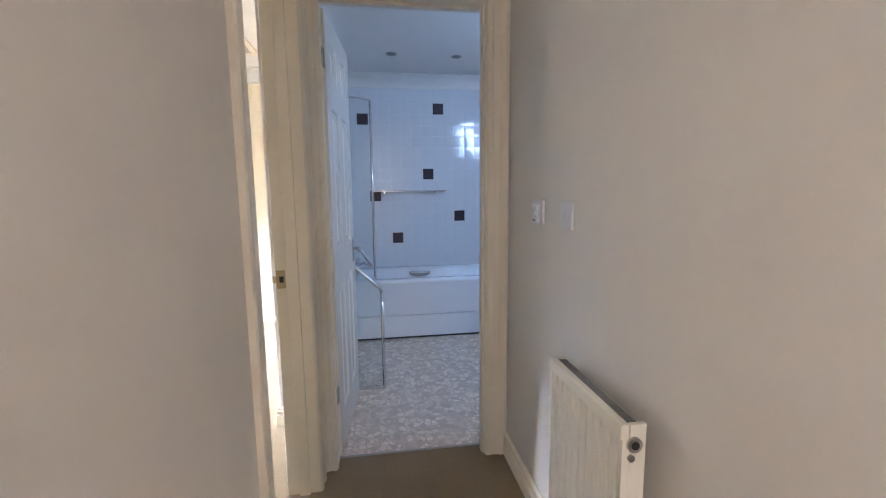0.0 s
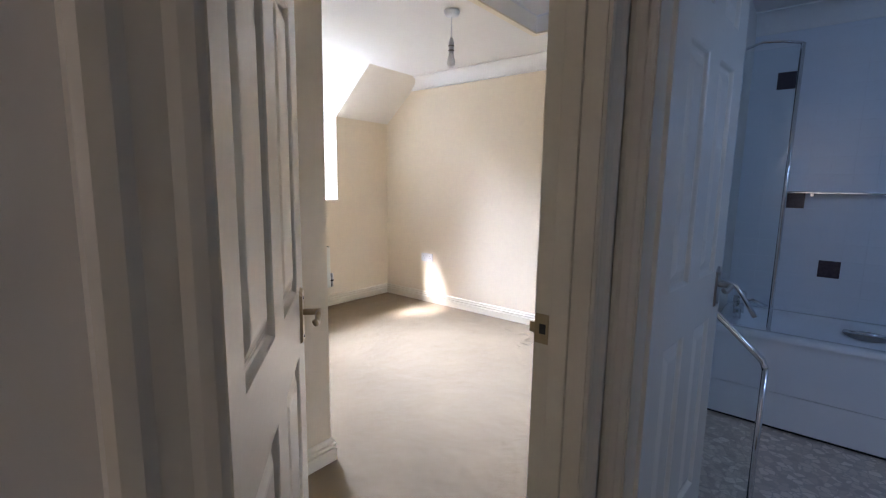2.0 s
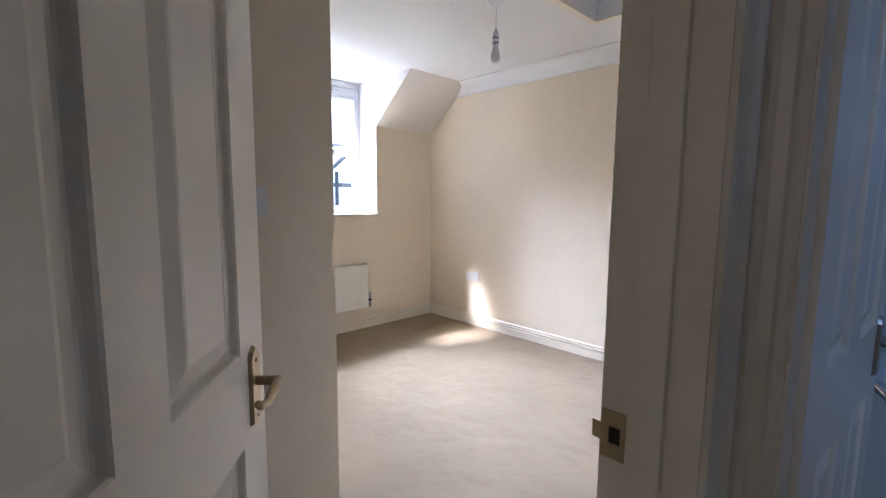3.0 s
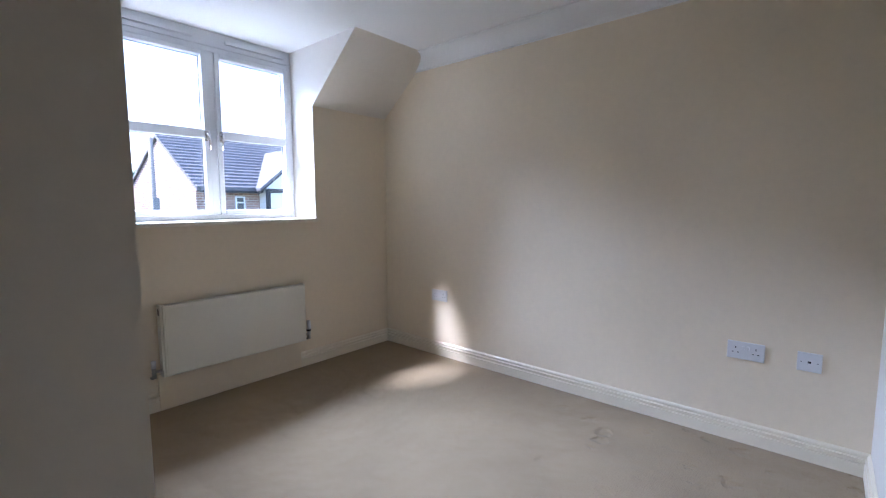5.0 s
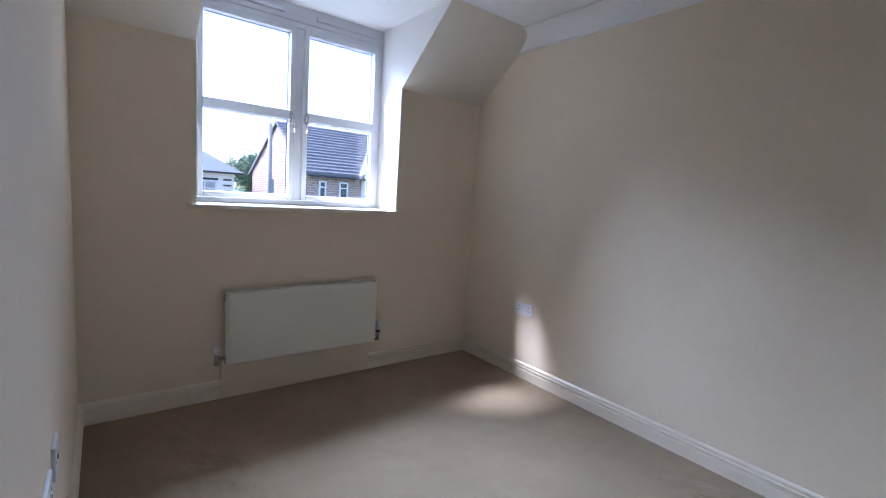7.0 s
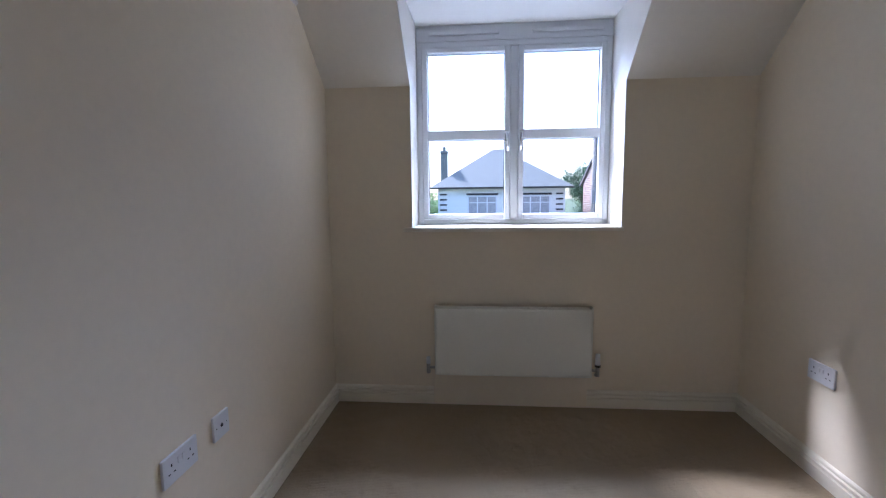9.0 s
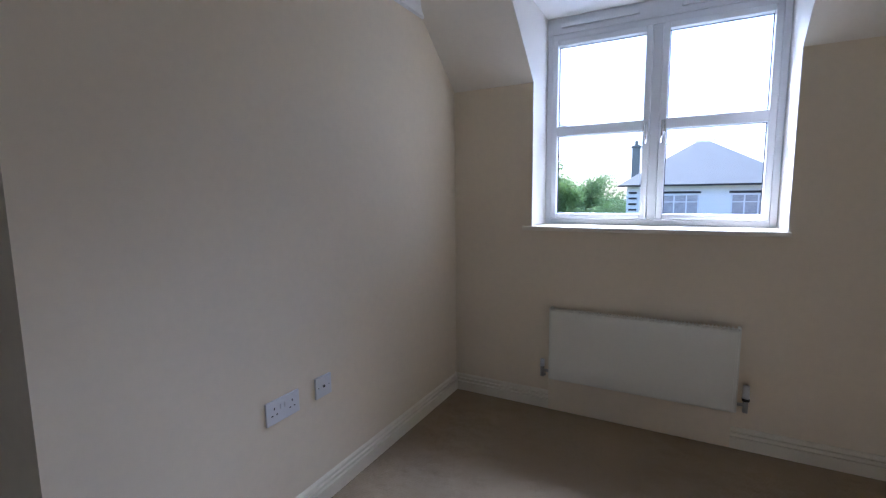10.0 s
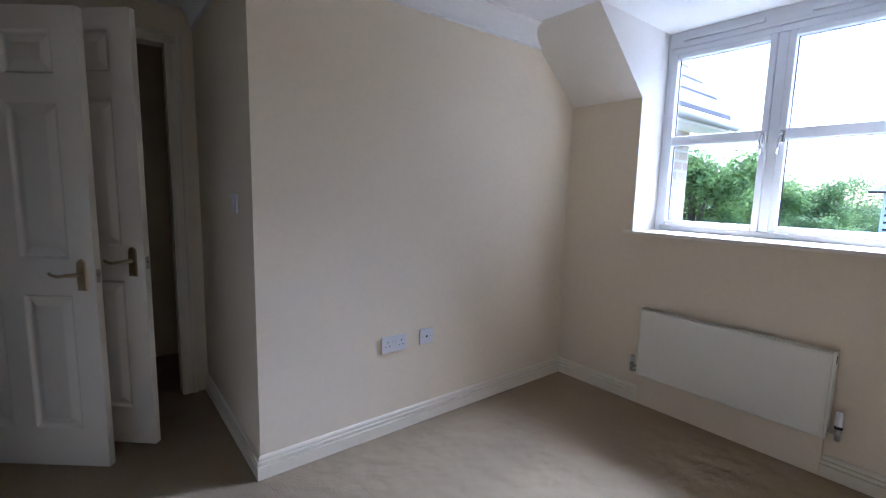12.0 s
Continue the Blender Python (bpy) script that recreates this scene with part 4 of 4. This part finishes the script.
def casement(parent, x, y0, y1, z0, z1, lights=2, glass=None):
    """A white window on an east-facing wall at x."""
    w = part("window", box_bm((x - 0.05, y0 + 0.04, z0 + 0.04), (x + 0.012, y1 - 0.04, z1 - 0.04)), glass or DARKPANE, parent, "curtained window" if glass else "dark glazed window")
    bm = bmesh.new()
    add_box(bm, (x - 0.02, y0, z0), (x + 0.05, y0 + 0.07, z1))
    add_box(bm, (x - 0.02, y1 - 0.07, z0), (x + 0.05, y1, z1))
    add_box(bm, (x - 0.02, y0 + 0.07, z0), (x + 0.05, y1 - 0.07, z0 + 0.07))
    add_box(bm, (x - 0.02, y0 + 0.07, z1 - 0.07), (x + 0.05, y1 - 0.07, z1))
    add_box(bm, (x - 0.02, y0 + 0.07, z0 + (z1 - z0) * 0.62), (x + 0.045, y1 - 0.07, z0 + (z1 - z0) * 0.62 + 0.05))
    for k in range(1, lights):
        c = y0 + (y1 - y0) * k / lights
        add_box(bm, (x - 0.02, c - 0.035, z0 + 0.07), (x + 0.047, c + 0.035, z1 - 0.07))
    part("frame", bm, UPVC, w, "white window frame")


NETPANE = material("net_curtained_glass", (0.36, 0.36, 0.38), 0.2, vary=0.25, scale=4)
DARKPANE = material("dark_window_glass", (0.06, 0.07, 0.08), 0.15, vary=0.1)

# white rendered house with a hipped slate roof
ha = thing("house", pose(0, 0, 0), "white rendered house with hipped slate roof and black quoins", "house")
AX, AY0, AY1, AE, AR = -27.5, -1.70, 6.10, 1.76, 4.35
part("wall", box_bm((AX - 7.2, AY0, GZ), (AX, AY1, AE)), RENDER, ha)
bm = bmesh.new()
o = 0.45
c = [bm.verts.new(v) for v in ((AX + o, AY0 - o, AE), (AX + o, AY1 + o, AE), (AX - 7.2 - o, AY1 + o, AE), (AX - 7.2 - o, AY0 - o, AE), (AX - 3.6, 1.75, AR), (AX - 3.6, 2.45, AR))]
for f in ((0, 1, 5, 4), (1, 2, 5), (2, 3, 4, 5), (3, 0, 4), (3, 2, 1, 0)):
    bm.faces.new([c[i] for i in f])
roof = part("roof", bm, ROOF_GREY, ha)
bm = box_bm((AX - 1.9, -1.62, 1.9), (AX - 1.3, -1.20, 4.0))
add_box(bm, (AX - 1.95, -1.66, 3.98), (AX - 1.25, -1.16, 4.12))
add_tube(bm, [(AX - 1.6, -1.41, 4.1), (AX - 1.6, -1.41, 4.40)], 0.12, 10, 0.10)
part("chimney", bm, ROOF_GREY, roof, "dark rendered chimney stack")
part("gutter", box_bm((AX + 0.40, AY0 - 0.45, AE - 0.10), (AX + 0.50, AY1 + 0.45, AE - 0.01)), BLACK, ha)
for y0, y1 in ((0.15, 1.95), (3.40, 5.20)):
    casement(ha, AX, y0, y1, 0.05, 1.22, 3, NETPANE)
    part("lintel", box_bm((AX, y0 - 0.08, 1.26), (AX + 0.05, y1 + 0.08, 1.38)), BLACK, ha)
for y in (AY0 + 0.12, AY1 - 0.55):
    for k in range(8):
        part("quoin", box_bm((AX, y, 1.27 - k * 0.32), (AX + 0.04, y + 0.43, 1.37 - k * 0.32)), BLACK, ha)

# brick house, gable end facing south, with a half-timbered cross gable
hb = thing("house", pose(0, 0.2, 0), "red brick house with tiled roof and half-timbered cross gable", "house")
BX0, BX1, BY0, BY1, BE, BRZ = -29.2, -20.0, 7.35, 19.0, 2.0, 4.45
BXM = -24.3
part("wall", prism_bm([(BX0, GZ), (BX1, GZ), (BX1, BE), (BXM, BRZ - 0.05), (BX0, BE)], 1, BY0, BY1), BRICK, hb)
bm = prism_bm([(BX1 + 0.45, BE - 0.26), (BXM, BRZ), (BXM, BRZ + 0.14), (BX1 + 0.45, BE - 0.10)], 1, BY0 - 0.12, BY1 + 0.12)
roofb = part("roof", bm, ROOF, hb)
part("roof_slope", prism_bm([(BX0 - 0.45, BE - 0.26), (BXM, BRZ), (BXM, BRZ + 0.14), (BX0 - 0.45, BE - 0.10)], 1, BY0 - 0.12, BY1 + 0.12), ROOF, hb)
bm = bmesh.new()
for k in range(16):
    s = k / 16
    x = BX1 + 0.45 + (BXM - BX1 - 0.45) * s
    z = BE - 0.10 + (BRZ + 0.14 - BE + 0.10) * s
    add_box(bm, (x - 0.09, BY0 - 0.12, z - 0.02), (x + 0.02, BY1 + 0.12, z + 0.055))
part("tile_course", bm, ROOF, roofb, "overlapping tile courses")
part("gutter", box_bm((BX1 + 0.40, BY0, BE - 0.30), (BX1 + 0.52, 10.1, BE - 0.20)), BLACK, hb)
for y0, y1 in ((8.00, 8.36), (9.02, 9.48)):
    casement(hb, BX1, y0, y1, 0.72, 1.55, 1)
casement(hb, BX1 + 0.62, 12.2, 13.1, 0.45, 1.45, 2)
GX = BX1 + 0.60
part("gable_wall", prism_bm([(10.2, GZ), (14.3, GZ), (14.3, BE - 0.1), (12.25, 3.65), (10.2, BE - 0.1)], 0, BX1 - 3.0, GX), RENDER, hb, "white rendered cross gable")
for a, b, z0, z1 in ((10.2, 10.42, GZ, 1.9), (11.15, 11.33, GZ, 2.5), (14.1, 14.3, GZ, 1.9), (12.16, 12.34, 1.95, 3.4), (13.2, 13.36, GZ, 2.5)):
    part("timber", box_bm((GX, a, z0), (GX + 0.05, b, z1)), BLACK, hb, "black timber post")
part("timber", box_bm((GX + 0.002, 10.2, 1.72), (GX + 0.055, 14.3, 1.92)), BLACK, hb, "black timber rail")
for s in (-1, 1):
    y0, y1 = 12.25 + s * 2.45, 12.25
    part("bargeboard", prism_bm([(y0, 1.62), (y1, 3.62), (y1, 3.84), (y0, 1.84)], 0, GX + 0.06, GX + 0.12), BLACK, hb, "black bargeboard")
    part("gable_roof", prism_bm([(y0, 1.78), (y1, 3.84), (y1, 3.98), (y0, 1.92)], 0, BX1 - 3.6, GX + 0.30), ROOF, hb)

# our own brick wing beside the dormer
wing = thing("house_wing", pose(0, 0, 0), "buff brick house wing with tiled eave beside the window", "house")
part("wall", box_bm((-5.0, -4.6, GZ), (-2.62, -0.47, 2.05)), BUFF, wing)
part("roof", prism_bm([(-0.15, 2.08), (-2.6, 5.0), (-4.9, 2.08), (-4.9, 2.22), (-2.6, 5.15), (-0.15, 2.22)], 0, -5.25, -2.62), ROOF_DARK, wing)
bm = bmesh.new()
for k in range(1, 14):
    q = k / 14
    y, z = -0.15 - 2.45 * q, 2.22 + 2.93 * q
    add_box(bm, (-5.25, y - 0.015, z - 0.015), (-2.62, y + 0.013, z + 0.014))
part("tile_course", bm, ROOF_DARK, wing, "overlapping slate courses")
part("soffit", box_bm((-5.3, -0.47, 2.04), (-2.62, -0.17, 2.075)), UPVC, wing, "white soffit board")
part("gutter", tube_bm([(-5.35, -0.12, 2.10), (-2.62, -0.12, 2.10)], 0.05, 10), GREY, wing, "grey eaves gutter", True)
part("front_wall", box_bm((-2.62, -4.6, GZ), (-2.56, 9.0, SILL - 0.05)), BUFF, wing)

pole = thing("telegraph_pole", pose(-19.5, 5.80, GZ), "weathered wooden pole with a grey cable box", "pole")
part("shaft", tube_bm([(0, 0, 0), (0, 0, 6.55)], 0.13, 12, 0.085), POLE, pole, smooth=True)
part("junction_box", box_bm((0.12, -0.14, 3.6), (0.34, 0.10, 4.2), 0.03), GREY, pole)
wire = thing("overhead_cable", pose(0, 0, 0), "thin black overhead cable from the pole", "cable")
part("strand", tube_bm([(-19.5, 5.80, 3.6), (-17, 2.0, 3.0), (-14.5, -1.6, 2.6), (-12, -5.2, 2.6), (-9, -9.5, 3.0)], 0.012, 6), BLACK, wire)

post = thing("street_post", pose(-17.0, -3.22, GZ), "pale weathered post standing before the trees", "post")
part("shaft", tube_bm([(0, 0, 0), (0, 0, 4.95)], 0.10, 12, 0.075), POLE, post, smooth=True)
part("cap", lathe_bm([(0.08, 4.94), (0.085, 4.98), (0.03, 5.04)], 12), GREY, post)


def tree(name, x, y, top, radius, high, mat, count, seed, label, drop=0.0):
    """A tapered trunk, limbs and a crown of small leaf sprays with gaps."""
    rnd = random.Random(seed)
    t = thing(name, pose(x, y, GZ), label, "tree" if name == "tree" else "bush")
    base = top - GZ - high
    bm = tube_bm([(0, 0, 0), (0.06, 0.03, base * 0.6), (0.0, 0.1, base + high * 0.55)], 0.05 * radius + 0.08, 9, 0.05)
    blobs = []
    for k in range(17):
        a = rnd.uniform(0, math.tau)
        r = radius * rnd.uniform(0.15, 0.72)
        z = base + high * rnd.uniform(0.15, 0.85)
        c = Vector((r * math.cos(a), r * math.sin(a), z))
        add_tube(bm, [(0.02, 0.05, base * 0.7 + 0.1 * k), c * 0.6 + Vector((0, 0, z * 0.36)), c], 0.06, 6, 0.02)
        blobs.append((c, radius * rnd.uniform(0.26, 0.46)))
    part("trunk", bm, BARK, t)
    bm = bmesh.new()
    for k in range(count * 2):
        c, r = blobs[k % len(blobs)]
        d = Vector((rnd.gauss(0, 1), rnd.gauss(0, 1), rnd.gauss(0, 0.8))).normalized()
        p = c + d * r * rnd.uniform(0.3, 1.08) - Vector((0, 0, drop * rnd.random() ** 2))
        s = rnd.uniform(0.04, 0.095) * (0.65 + 0.13 * radius)
        u = Vector((rnd.gauss(0, 1), rnd.gauss(0, 1), rnd.gauss(0, 0.6))).normalized()
        v = u.cross(d if abs(u.dot(d)) < 0.9 else Vector((0, 0, 1))).normalized()
        bm.faces.new([bm.verts.new(p + q) for q in (-u * s, v * s * 0.55, u * s, -v * s * 0.55)])
    me = bpy.data.meshes.new("crown")
    bm.to_mesh(me)
    bm.free()
    me.materials.append(mat)
    crown = new("crown", me)
    crown.parent = t


tree("tree", -17.0, -5.4, 3.3, 2.7, 4.6, LEAF, 11000, 1, "leafy green tree with an open crown")
tree("tree", -22.0, -4.5, 2.9, 1.6, 3.6, LEAF, 7000, 2, "leafy green tree with a rounded crown")
tree("tree", -29.0, -4.2, 2.75, 2.0, 4.0, LEAF2, 9000, 3, "pale green weeping tree", 2.0)
tree("tree", -40.0, 10.3, 4.1, 3.2, 5.4, LEAF_DARK, 9000, 4, "dark green tree behind the houses")
tree("tree", -36.0, -8.5, 3.0, 3.4, 5.0, LEAF, 8000, 5, "leafy green tree with a broad crown")
tree("tree", -46.0, -6.0, 3.4, 4.2, 5.6, LEAF2, 8000, 8, "pale green tree in the distance")
tree("tree", -52.0, 15.0, 3.4, 4.2, 5.6, LEAF2, 6000, 9, "pale green tree in the distance")
tree("bush", -13.0, -1.9, 0.35, 1.3, 1.9, LEAF2, 4500, 6, "low pale green garden bush")
tree("bush", -15.5, -4.2, 0.2, 1.7, 2.0, LEAF, 4500, 7, "low rounded green garden bush")
tree("bush", -21.5, -3.0, 0.75, 1.3, 2.2, LEAF2, 5000, 10, "low pale green garden bush")
tree("bush", -24.0, -2.1, 0.15, 1.2, 1.8, LEAF2, 4000, 11, "low pale green garden bush")


# ---- bathroom wall tiles ----
def tile_mesh(mat, s=0.0996):
    bm = bmesh.new()
    rings = []
    for inset, deep in ((0, 0), (0.0006, 0.0010), (0.010, 0.0013), (0.032, 0.0016)):
        a = s / 2 - inset
        rings.append([bm.verts.new((x * a, -deep, z * a)) for x, z in ((-1, -1), (1, -1), (1, 1), (-1, 1))])
    for a, b in zip(rings, rings[1:]):
        for k in range(4):
            bm.faces.new((a[k], a[(k + 1) % 4], b[(k + 1) % 4], b[k]))
    bm.faces.new(rings[-1])
    return mesh_of("tile", bm, mat)


white_tile, plum_tile = tile_mesh(TILE), tile_mesh(SLATE_TILE)
strip_bm = bmesh.new()
for k in range(4):
    for j in range(2):
        add_box(strip_bm, (-0.047 + j * 0.0475, -0.0040, -0.047 + k * 0.0238), (-0.0005 + j * 0.0475, -0.0018, -0.0255 + k * 0.0238))
plum_strips = mesh_of("mosaic_strip", strip_bm, SLATE_TILE)
TX, TZ, P = 1.287, 0.583, 0.1
PLUM = ((2.085, 1.998), (1.980, 1.388), (2.280, 0.986), (1.672, 0.783), (1.487, 1.190), (2.458, 1.690), (1.343, 1.906), (2.75, 1.40), (2.65, 0.80))
plum_cells = {(round((x - TX) / P), round((z - TZ) / P)) for x, z in PLUM}
rnd = random.Random(4)
for i in range(-1, 17):
    for j in range(0, 17):
        plum = (i, j) in plum_cells
        tl = new("tile", plum_tile if plum else white_tile)
        tl.parent = wall_bath
        tl.matrix_local = pose(TX + i * P, 2.2388, TZ + j * P, rnd.gauss(0, 0.5), 0, rnd.gauss(0, 0.5))
        if plum:
            st = new("mosaic_strip", plum_strips)
            st.parent = tl
